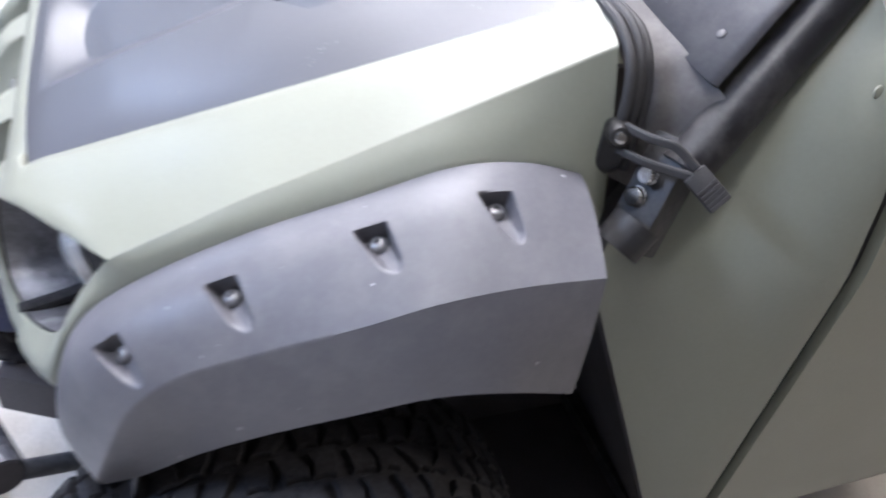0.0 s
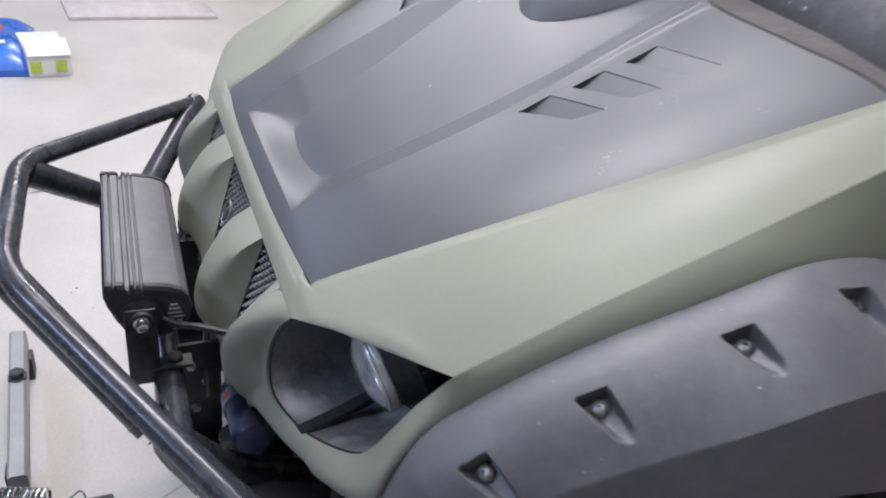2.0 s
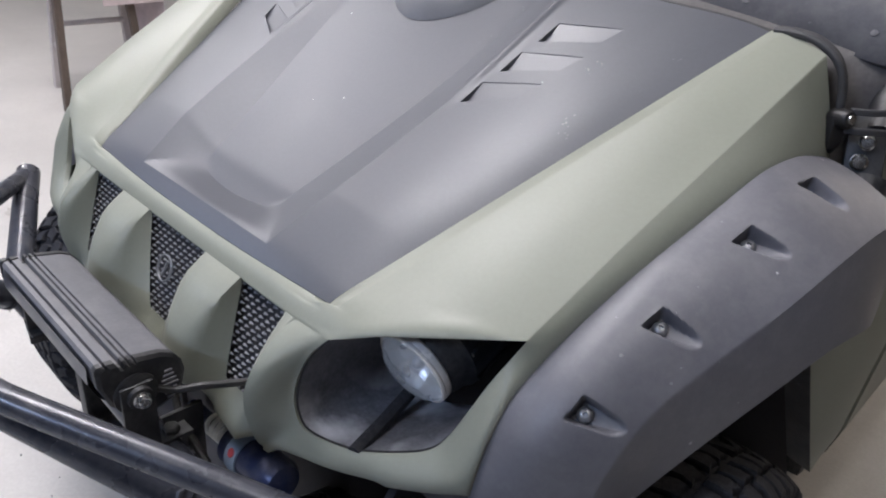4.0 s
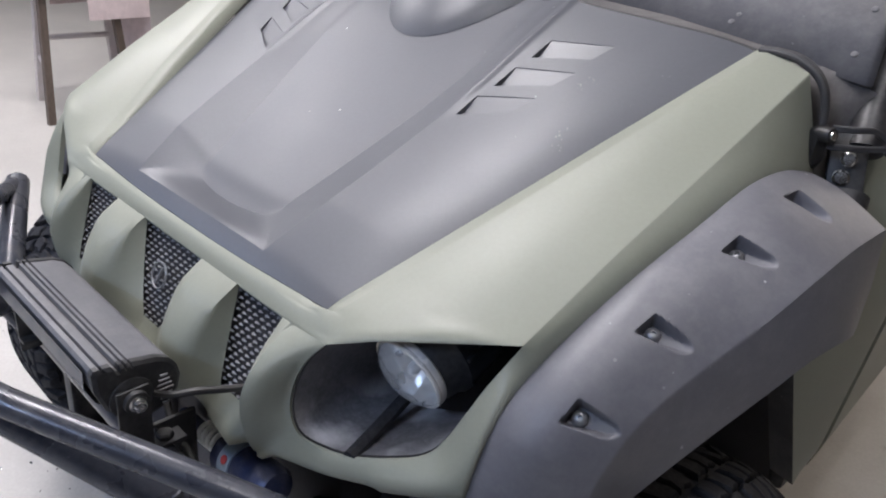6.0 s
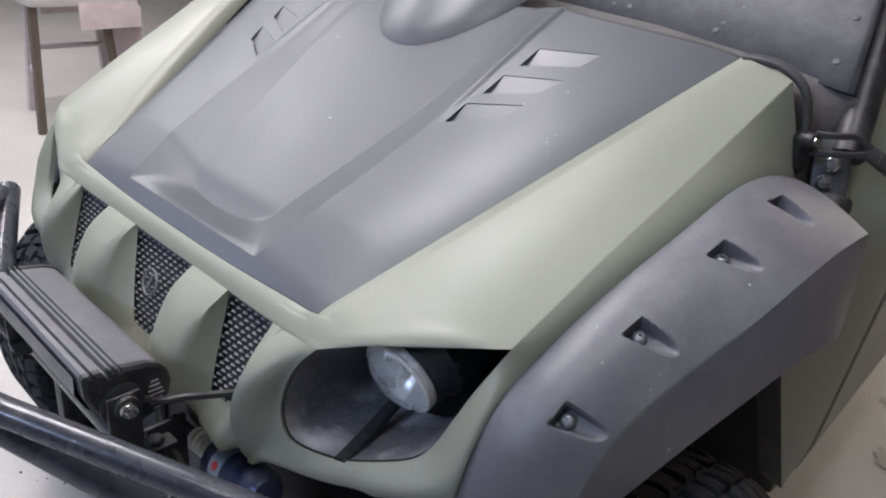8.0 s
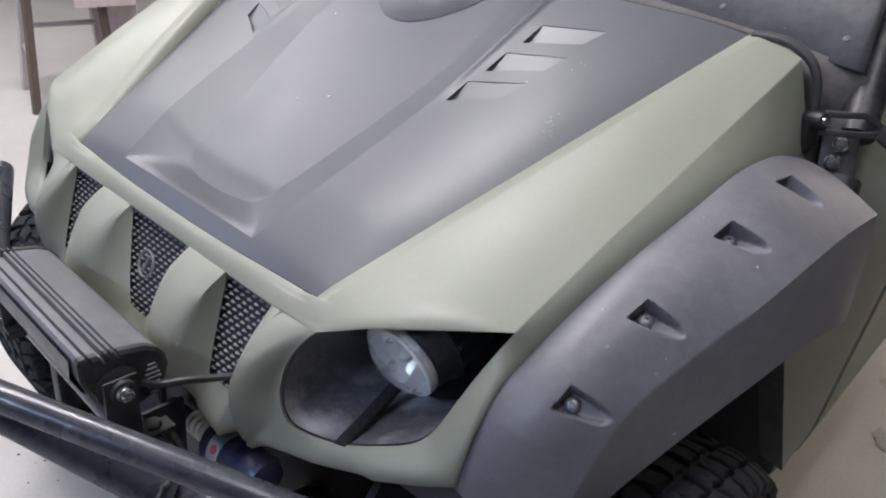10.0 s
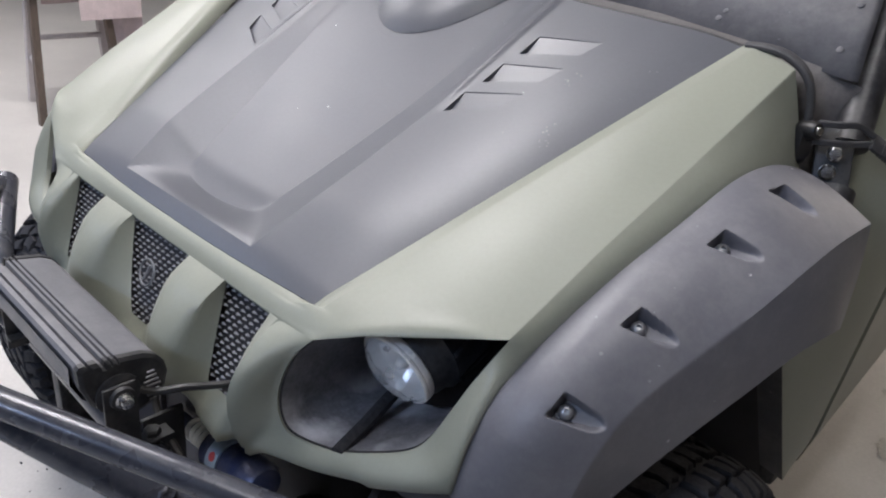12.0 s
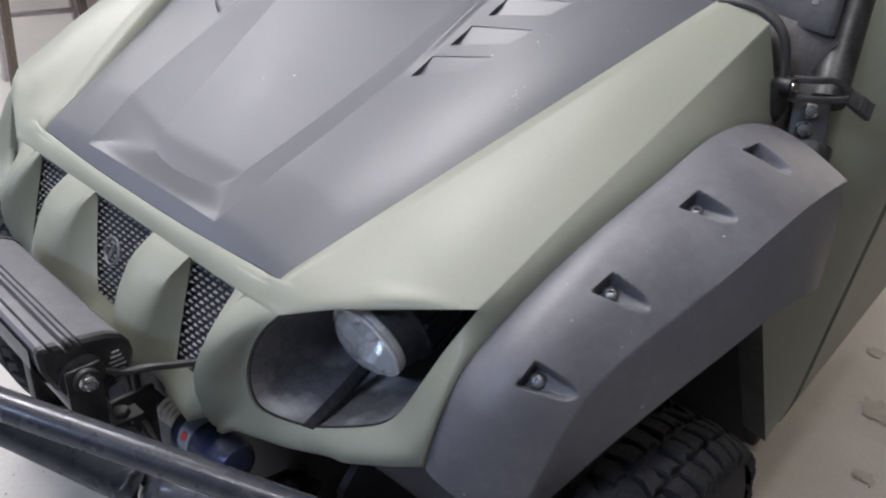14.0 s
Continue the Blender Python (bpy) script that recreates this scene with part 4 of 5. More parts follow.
def strap(side):
    k = Vector((0.579, 0.520, 1.000))
    n = Vector((0.88, -0.42, 0.2)).normalized()
    bm = bmesh.new()
    # rounded dark base that hangs below the knob
    rings = []
    for h, g in ((-0.014, 1.0), (-0.004, 1.0), (0.0, 0.86)):
        rings.append([k + n * h + Vector((0.42, 0.88, 0)) * (0.012 * g * math.cos(a)) + Vector((0, 0, 1)) * ((0.012 * math.sin(a) - (0.030 if math.sin(a) < 0 else 0)) * g) for a in [2 * math.pi * (i + 0.5) / 24 for i in range(24)]])
    add_ring_loft(bm, [[flip(p, side) for p in r] for r in rings])
    ob = part("hood_latch", bm, GASKET, car, "black rubber hood latch with a pull strap")
    bm = bmesh.new()
    add_disc(bm, flip(k, side), flip(n, side), [(-0.002, 0.011), (0.008, 0.0105), (0.011, 0.0085), (0.012, 0.005)], 20)
    part("knob", bm, GASKET, ob)
    for z0, z1, z2 in ((0.010, 0.012, 0.004), (-0.012, -0.010, -0.005)):
        path = [Vector(p) for p in ((0.584, 0.521, 1.000 + z0), (0.606, 0.530, 1.000 + z1), (0.622, 0.545, 1.001 + z1), (0.637, 0.560, 0.998 + z2))]
        part("band", flat_band([Vector(flip(p, side)) for p in curve_through(path, 5)], 0.0075, 0.005), STRAP, ob)
    bm = bmesh.new()
    along = Vector((0.026 * side, 0.022, -0.019)).normalized()
    face = Vector((0.88 * side, -0.42, 0.6)).cross(along).cross(along).normalized()
    m = Matrix.Translation(flip((0.646, 0.568, 0.990), side)) @ Matrix((face, along, face.cross(along))).transposed().to_4x4()
    add_box(bm, (-0.003, -0.014, -0.011), (0.003, 0.022, 0.011), 0.0025, m)
    for q in range(5):
        add_box(bm, (-0.0043, 0.001 + q * 0.0042, -0.0098), (0.0043, 0.003 + q * 0.0042, 0.0098), 0, m)
    part("tab", bm, STRAP, ob, "ribbed pull tab")
    bm = bmesh.new()
    add_disc(bm, flip(k + n * 0.012, side), flip(n, side), [(0, 0.0055), (0.002, 0.005), (0.003, 0.002)], 12)
    part("rivet", bm, STEEL, ob)


for side in (1, -1):
    pillar(side)
    strap(side)


# --- body side, door and wheel-well edge
def seam_x(z):
    return table([(0.33, 0.638), (0.40, 0.653), (0.9, 0.689), (1.0, 0.684), (1.03, 0.679), (1.06, 0.668), (1.1, 0.648), (1.3, 0.56)], z)


def seam_y(z):
    return 0.872 - 0.182 * (z - 0.3)


def well_x(z):
    return table([(0.2, 0.656), (0.8, 0.588), (0.95, 0.572), (1.1, 0.575), (1.3, 0.585)], z)


def well_y(z):
    return table([(0.2, 0.868), (0.8, 0.567), (0.87, 0.548), (0.93, 0.585), (1.0, 0.615), (1.05, 0.64), (1.3, 0.84)], z)


def side_x(y, z):
    """The panel turns in from the door seam to the wheel well and the pillar."""
    u = min(1, max(0, (y - well_y(z)) / max(0.02, seam_y(z) - well_y(z))))
    return lerp(well_x(z), seam_x(z), math.sin(u * math.pi / 2))


def body_side(side):
    zs = [0.331 + (1.32 - 0.331) * k / 36 for k in range(37)]
    bm = bmesh.new()
    rows = []
    for z in zs:
        y0, y1 = min(well_y(z), seam_y(z) - 0.02), seam_y(z) - 0.011
        rows.append([flip((side_x(lerp(y0, y1, k / 24), z), lerp(y0, y1, k / 24), z), side) for k in range(25)])
    v = add_grid(bm, rows)
    edge = [v_.co.copy() for v_ in (r[0] for r in v)]
    ob = part("side_panel", bm, GREEN, car, "olive green front side panel")
    bm = bmesh.new()
    add_grid(bm, [[p, p + Vector((-0.006 * side, 0.001, 0)), p + Vector((-0.045 * side, 0.010, 0))] for p in edge])
    part("edge_trim", bm, SCREEN, ob, "dark grey flange on the panel's front edge")
    bm = bmesh.new()
    rows = []
    for z in zs:
        y0 = seam_y(z) + 0.011
        rows.append([flip((seam_x(z) + 0.002, lerp(y0, 1.75, k / 10), z), side) for k in range(11)])
    v = add_grid(bm, rows)
    inner = [bm.verts.new((r[0].co.x - 0.02 * side, r[0].co.y + 0.002, r[0].co.z)) for r in v]
    for a, b, c, d in zip(v, v[1:], inner, inner[1:]):
        bm.faces.new((a[0], b[0], d, c))
    part("door", bm, GREEN, car, "olive green door panel")
    bm = bmesh.new()
    add_grid(bm, [[flip((seam_x(z) - 0.012, seam_y(z) + dy, z), side) for dy in (-0.018, 0.018)] for z in zs])
    part("door_gap", bm, GASKET, car, "dark rubber door seal")
    # sill and wheel-well liner
    bm = bmesh.new()
    add_box(bm, (-0.06, 0.84, 0.275), (0.0, 1.75, 0.335), 0.012, Matrix.Translation(flip((0.622, 0, 0), side)) if side > 0 else Matrix.Translation((-0.562, 0, 0)))
    part("sill", bm, BLACK, car, "black sill tube under the door")
    bm = bmesh.new()
    rows = []
    for z in [0.24 + 0.68 * k / 20 for k in range(21)]:
        y = well_y(z) + 0.012
        rows.append([flip((x, y + (0.56 - x) * 0.1, z), side) for x in (0.30, 0.42, 0.50, well_x(z) - 0.045)])
    add_grid(bm, rows)
    part("wheel_liner", bm, VOID, car, "black plastic wheel-well liner")
    for y, z in ((0.655, 1.045), (0.705, 1.075), (0.64, 1.01)):
        bm = bmesh.new()
        add_disc(bm, flip((side_x(y, z) - 0.001, y, z), side), flip((1, 0, 0.25), side), [(0, 0.006), (0.0015, 0.0055), (0.0025, 0.003)], 12)
        part("rivet", bm, GREEN, ob)


for side in (1, -1):
    body_side(side)

for side in (1, -1):
    bm = bmesh.new()
    edge = [(0.10, 0.22), (0.10, 0.46), (0.22, 0.60), (0.27, 0.82), (0.50, 0.93), (0.90, 0.93), (0.90, 0.22)]
    add_ring_loft(bm, [[(x * side, y, z) for y, z in edge] for x in (0.300, 0.312)], True, True)
    part("bay_wall", bm, VOID, car, "black bay wall inside the wheel arch")
bm = bmesh.new()
add_box(bm, (-0.59, 0.84, 0.245), (0.59, 1.74, 0.27), 0.004)
part("cab_floor", bm, BLACK, car, "black cab floor")
bm = bmesh.new()
add_box(bm, (-0.56, 0.60, 0.215), (0.56, 0.86, 0.235), 0.004)
add_box(bm, (-0.31, 0.06, 0.215), (0.31, 0.60, 0.235), 0.004)
part("skid_plate", bm, VOID, car, "black skid plate under the front")
# inner structure above the wheels closes the bay
for side in (1, -1):
    bm = bmesh.new()
    arch = [(0.10, 0.56), (0.12, 0.66), (0.17, 0.735), (0.26, 0.80), (0.36, 0.84), (0.46, 0.85), (0.545, 0.80)]
    add_grid(bm, [[flip((x, y, z - (0.60 - x) * 0.05), side) for x in (0.30, 0.42, 0.52, 0.575)] for y, z in arch])
    part("inner_arch", bm, VOID, car, "black inner wheel arch")


# --- wheels
def wheel(side):
    c = Vector((0.585 * side, 0.272, 0.320))
    R, W = 0.316, 0.205
    bm = bmesh.new()
    prof = [(-W / 2 + 0.012, 0.155), (-W / 2 - 0.004, 0.18), (-W / 2 - 0.010, 0.225), (-W / 2, 0.272), (-W / 2 + 0.010, 0.294), (-W / 2 + 0.03, 0.304), (-0.03, 0.309), (0.03, 0.309), (W / 2 - 0.03, 0.304), (W / 2 - 0.010, 0.294), (W / 2, 0.272), (W / 2 + 0.010, 0.225), (W / 2 + 0.004, 0.18), (W / 2 - 0.012, 0.155)]
    add_disc(bm, c, (1, 0, 0), prof, 72, cap=False)
    tyre_ob = new("wheel")
    tyre_ob.parent = car
    tagged(tyre_ob, "dark off-road wheel with a chunky tyre")
    carcass = part("tyre", bm, RUBBER, tyre_ob, "black block-tread tyre")
    # tread blocks, each a bent lug
    bm = bmesh.new()
    rnd = random.Random(9)
    def lug(a, x0, x1, da):
        """One uneven tread block: its outline wanders like a puzzle piece."""
        xm, k0 = (x0 + x1) / 2, rnd.uniform(-2.4, 2.4)
        outline = [(-1, -1), (0.1, -1.15), (1, -0.85), (0.8, 0.1), (1, 1), (-0.1, 0.8), (-1, 1.05), (-1.15, 0)]
        outline = [(u * rnd.uniform(0.86, 1.08), w * rnd.uniform(0.82, 1.06)) for u, w in outline]
        rings = []
        for r, k in ((0.300, 1.0), (R - 0.003, 0.93), (R, 0.82)):
            ring = []
            for u, w in outline:
                xx = xm + u * (x1 - x0) / 2 * k
                rr = r - 5.4 * max(0, abs(xx) - 0.055) ** 2
                ang = a + w * da * k + k0 * (xx - xm)
                ring.append(bm.verts.new((c.x + xx, c.y + rr * math.cos(ang), c.z + rr * math.sin(ang))))
            rings.append(ring)
        for p, q in zip(rings, rings[1:]):
            for i in range(8):
                bm.faces.new((p[i], p[(i + 1) % 8], q[(i + 1) % 8], q[i]))
        bm.faces.new(rings[-1])
    N = 56
    for k in range(N):
        a = 2 * math.pi * k / N
        for i, x in enumerate((-0.089, -0.056, -0.019, 0.019, 0.056, 0.089)):
            lug(a + 0.056 * (i % 2) + rnd.uniform(-0.010, 0.010), x - 0.0165, x + 0.0165, 0.047)
    part("tread", bm, RUBBER, tyre_ob, smooth=0)
    bm = bmesh.new()
    o = side
    add_disc(bm, c, (side, 0, 0), [(-0.09, 0.155), (0.092, 0.158), (0.096, 0.150), (0.070, 0.140), (0.045, 0.10), (0.050, 0.05), (0.075, 0.035), (0.078, 0.001)], 48)
    part("rim", bm, BLACK, tyre_ob, "black steel rim")


for side in (1, -1):
    wheel(side)

# --- tube bumper
NEAR_END, FRONT, TAIL = Vector((0.56, 0.002, 0.640)), Vector((0.135, -0.275, 0.752)), Vector((-0.596, 0.004, 0.655))
bumper = new("bumper")
bumper.parent = car
tagged(bumper, "dark grey welded tube bumper")
# thin upper hoop
bm = bmesh.new()
add_tube(bm, bend([NEAR_END.lerp(FRONT, 0.03), FRONT, flip(FRONT, -1), TAIL.lerp(Vector(flip(FRONT, -1)), 0.03)], 0.05), 0.0145, 18)
part("hoop", bm, TUBE, bumper)
# thick tubes: from each open end under the hoop to an elbow, then down and in; a second one joins the elbow to the hoop's front corner
for side, end in ((1, NEAR_END), (-1, TAIL)):
    j = Vector(flip((0.262, -0.132, 0.596), side))
    path = bend([end, end.lerp(j, 0.25) + Vector((0, 0, 0.004)), j, j + Vector((-0.015 * side, 0.075, -0.10)), Vector((0.22 * side, 0.12, 0.40))], 0.05)
    bm = bmesh.new()
    add_tube(bm, path, 0.0205, 20)
    part("side_tube", bm, TUBE, bumper)
    bm = bmesh.new()
    f = Vector(flip(FRONT, side)) + Vector((0, 0.006, -0.014))
    add_tube(bm, [f, f.lerp(Vector(flip((0.262, -0.139, 0.606), side)), 0.5), Vector(flip((0.262, -0.139, 0.606), side))], 0.0200, 20)
    part("lower_tube", bm, TUBE, bumper)
    # a flat dark disc on the capped end paints the shade of its hollow
    bm = bmesh.new()
    d = (path[0] - path[1]).normalized()
    add_disc(bm, path[0], d, [(0.0003, 0.0172), (0.0006, 0.0170)], 20)
    part("tube_mouth_shade", bm, VOID, bumper, "dark disc painted as the shade inside the open tube end")
    # weld bead round the joint
    bm = bmesh.new()
    c = Vector(flip((0.254, -0.1445, 0.614), side))
    n = (c - f).normalized()
    u = n.cross(Vector((0, 0, 1))).normalized()
    w = n.cross(u)
    rnd = random.Random(4)
    add_tube(bm, [c + (u * math.cos(2 * math.pi * k / 30) + w * math.sin(2 * math.pi * k / 30)) * 0.0205 + n * rnd.uniform(-0.002, 0.002) for k in range(31)], 0.0030, 6)
    part("weld", bm, TUBE, bumper)
bm = bmesh.new()
add_tube(bm, [(-0.305, -0.114, 0.600), (0.305, -0.114, 0.600)], 0.0185, 18)
part("crossbar", bm, TUBE, bumper)

# --- light bar over the crossbar
bar = new("light_bar")
bar.parent = car
tagged(bar, "grey finned aluminium light bar with black end caps")
BAR0, BAR1 = -0.110, 0.162
# section: front-top, rear-top, rounded back, underside
sec = [(-0.1745, 0.7370), (-0.1715, 0.7405), (-0.1665, 0.7405), (-0.1655, 0.7355), (-0.1635, 0.7355), (-0.1625, 0.7402), (-0.1545, 0.7394), (-0.1530, 0.7325), (-0.1485, 0.7320), (-0.1470, 0.7386),
       (-0.1440, 0.7382), (-0.1430, 0.7340), (-0.1415, 0.7338), (-0.1405, 0.7376), (-0.1375, 0.7371), (-0.1365, 0.7335), (-0.1350, 0.7332), (-0.1340, 0.7364), (-0.107, 0.7315), (-0.094, 0.7250), (-0.086, 0.714), (-0.083, 0.700), (-0.087, 0.684), (-0.097, 0.670), (-0.120, 0.662), (-0.142, 0.668), (-0.164, 0.690), (-0.1735, 0.715)]
bm = bmesh.new()
add_ring_loft(bm, [[(x, y, z) for y, z in sec] for x in (BAR0, BAR1)], True, True)
part("housing", bm, ALU, bar, smooth=20)
for sgn, x0 in ((1, BAR1), (-1, BAR0)):
    bm = bmesh.new()
    c = (-0.128, 0.702)
    big = [(c[0] + (y - c[0]) * 1.03, c[1] + (z - c[1]) * 1.04) for y, z in sec]
    sm = [(c[0] + (y - c[0]) * 0.93, c[1] + (z - c[1]) * 0.92) for y, z in sec]
    add_ring_loft(bm, [[(x0 + sgn * 0.0005, y, z) for y, z in big], [(x0 + sgn * 0.008, y, z) for y, z in big], [(x0 + sgn * 0.011, y, z) for y, z in sm]], True, True)
    part("end_cap", bm, BLACK, bar, "black end cap", smooth=25)
    bm = bmesh.new()
    add_disc(bm, (x0 + sgn * 0.010, -0.139, 0.697), (sgn, 0, 0), [(0, 0.024), (0.004, 0.024), (0.006, 0.020), (0.007, 0.014), (0.016, 0.013), (0.017, 0.010)], 24)
    part("pivot", bm, BLACK, bar)
    bm = bmesh.new()
    add_disc(bm, (x0 + sgn * 0.026, -0.139, 0.697), (sgn, 0, 0), [(0, 0.0098), (0.0015, 0.0098), (0.002, 0.0072), (0.009, 0.0068), (0.010, 0.0055), (0.0101, 0.0035), (0.007, 0.003)], 14)
    part("bolt", bm, STEEL, bar, "bright cap screw")
    # bracket plate down to the crossbar
    bm = bmesh.new()
    add_box(bm, (x0 + sgn * 0.018 - 0.0025, -0.158, 0.600), (x0 + sgn * 0.018 + 0.0025, -0.122, 0.712), 0.002)
    add_box(bm, (x0 + (0.0 if sgn > 0 else -0.022), -0.158, 0.618), (x0 + (0.022 if sgn > 0 else 0.0), -0.085, 0.623), 0.001)
    part("bracket", bm, BLACK, bar)
    bm = bmesh.new()
    add_disc(bm, (x0 + sgn * 0.008, -0.105, 0.623), (0, 0, 1), [(0, 0.010), (0.005, 0.010), (0.007, 0.008)], 6)
    part("nut", bm, BLACK, bar)
bm = bmesh.new()
for k in range(7):
    z = 0.672 + 0.006 * k
    add_box(bm, (BAR1 + 0.0112, -0.112 + 0.002 * abs(k - 3), z), (BAR1 + 0.0128, -0.092 - 0.002 * abs(k - 3), z + 0.002))
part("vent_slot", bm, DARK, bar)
bm = bmesh.new()
add_grid(bm, [[(x, y, z) for x in (BAR0 + 0.01, BAR1 - 0.01)] for y, z in ((-0.1772, 0.734), (-0.1782, 0.712), (-0.1682, 0.690), (-0.1450, 0.6685))])
part("lens", bm, LENSG, bar, "blue-grey light-bar front frame")
# lead from the bar into the nose
bm = bmesh.new()
lead = [(0.172, -0.118, 0.692), (0.182, -0.100, 0.686), (0.196, -0.078, 0.689), (0.206, -0.054, 0.686), (0.216, -0.028, 0.683), (0.222, -0.005, 0.68)]
add_tube(bm, curve_through(lead, 6), 0.0045, 8)
part("cable", bm, GASKET, car, "black light-bar lead")

# --- chassis, shock absorber and lines behind the bumper
for side in (1, -1):
    bm = bmesh.new()
    add_tube(bm, bend([(0.19 * side, -0.040, 0.50), (0.20 * side, -0.02, 0.42), (0.22 * side, 0.5, 0.34)], 0.05), 0.020, 14)
    part("frame_tube", bm, BLACK, car, "black chassis tube")
    bm = bmesh.new()
    add_tube(bm, [(0.20 * side, 0.05, 0.36), (0.46 * side, 0.22, 0.30)], 0.014, 12)
    part("control_arm", bm, BLACK, car, "black suspension arm")
    bm = bmesh.new()
    add_tube(bm, [(0.20 * side, 0.30, 0.36), (0.46 * side, 0.30, 0.30)], 0.014, 12)
    part("control_arm", bm, BLACK, car, "black suspension arm")
bm = bmesh.new()
add_tube(bm, [(-0.30, 0.03, 0.42), (0.30, 0.03, 0.42)], 0.016, 12)
part("frame_tube", bm, BLACK, car, "black chassis tube")
bm = bmesh.new()
add_box(bm, (-0.24, 0.10, 0.30), (0.24, 0.50, 0.56), 0.03)
part("gear_housing", bm, VOID, car, "dark mechanical housing under the hood")

for side in (1, -1):
    bm = bmesh.new()
    add_tube(bm, [(0.232 * side, -0.15 if side > 0 else 0.02, 0.20), (0.226 * side, 0.35, 0.20)], 0.016, 12)
    part("frame_tube", bm, BLACK, car, "black chassis tube")
    bm = bmesh.new()
    add_box(bm, (-0.022, -0.06, -0.035), (0.022, 0.07, 0.035), 0.006, Matrix.Translation((0.280 * side, 0.0, 0.435)) @ pose(0, 0, 0, 0, 0, -26 * side))
    part("arm_mount", bm, VOID, car, "black suspension mount")
bm = bmesh.new()
add_box(bm, (-0.205, -0.010, 0.33), (0.205, 0.004, 0.57), 0.004)
for x in (-0.12, 0.0, 0.12):
    add_box(bm, (x - 0.008, -0.018, 0.34), (x + 0.008, -0.009, 0.56), 0.002)
part("front_plate", bm, VOID, car, "black ribbed plate under the nose")


def shock():
    p0, p1 = Vector((0.108, -0.026, 0.550)), Vector((0.280, -0.026, 0.569))
    d = (p1 - p0).normalized()
    bm = bmesh.new()
    add_tube(bm, [p0 - d * 0.05, p0 + d * 0.03], 0.010, 12)
    ob = part("shock_absorber", bm, SHOCKB, car, "dark blue shock absorber with a pale coil")
    bm = bmesh.new()
    a = d.cross(Vector((0, 0, 1))).normalized()
    b = d.cross(a)
    turns = 5
    helix = [p0 + d * (0.055 * k / 90) + (a * math.cos(2 * math.pi * turns * k / 90) + b * math.sin(2 * math.pi * turns * k / 90)) * 0.012 for k in range(91)]
    add_tube(bm, helix, 0.0034, 8)
    part("coil", bm, WHITE, ob, "pale coil spring")
    bm = bmesh.new()
    add_disc(bm, p0 + d * 0.06, d, [(0, 0.020), (0.004, 0.027), (0.035, 0.028), (0.036, 0.026), (0.10, 0.026), (0.108, 0.022), (0.11, 0.01)], 24)
    part("reservoir", bm, SHOCKB, ob)
    bm = bmesh.new()
    add_disc(bm, p0 + d * 0.082, d, [(0, 0.0285), (0.022, 0.0285)], 24)
    part("band", bm, BANDB, ob, "light blue band")
    bm = bmesh.new()
    v = Vector((0.35, -0.75, 0.55)).normalized()
    v = (v - d * v.dot(d)).normalized()
    add_disc(bm, p0 + d * 0.094 + v * 0.0283, v, [(0, 0.0060), (0.0008, 0.0055)], 14)
    part("sticker", bm, RED, ob, "small red sticker")


shock()
bm = bmesh.new()
add_tube(bm, curve_through([(0.06, -0.05, 0.60), (0.10, -0.062, 0.572), (0.17, -0.066, 0.548)], 6), 0.0055, 8)
part("hose", bm, GASKET, car, "black hose")
# worn plates that tie the bumper to the chassis
for side in (1, -1):
    bm = bmesh.new()
    add_box(bm, (0.128 * side - 0.003, -0.106, 0.42), (0.128 * side + 0.003, -0.046, 0.610), 0.0015)
    add_box(bm, (0.128 * side - 0.003, -0.110, 0.42), (0.128 * side + 0.020, -0.103, 0.560), 0.0015)
    add_box(bm, (0.128 * side - 0.003, -0.104, 0.425), (0.128 * side + 0.060, -0.020, 0.432), 0.0015)
    ob = part("mount_plate", bm, BLACK, car, "black bumper mounting plate")
    for y, z in ((-0.085, 0.575), (-0.065, 0.545), (-0.080, 0.50)):
        bm = bmesh.new()
        add_disc(bm, (0.128 * side + 0.003 * side, y, z), (side, 0, 0), [(0, 0.0075), (0.001, 0.0075), (0.0015, 0.0060), (0.006, 0.0060), (0.007, 0.0045)], 6)
        part("bolt", bm, GREYST, ob, "dull steel bolt head")
    bm = bmesh.new()
    add_box(bm, (0.193 * side - 0.003, -0.055, 0.38), (0.193 * side + 0.003, 0.02, 0.495), 0.0015)
    part("mount_plate", bm, BLACK, car, "black bumper mounting plate")

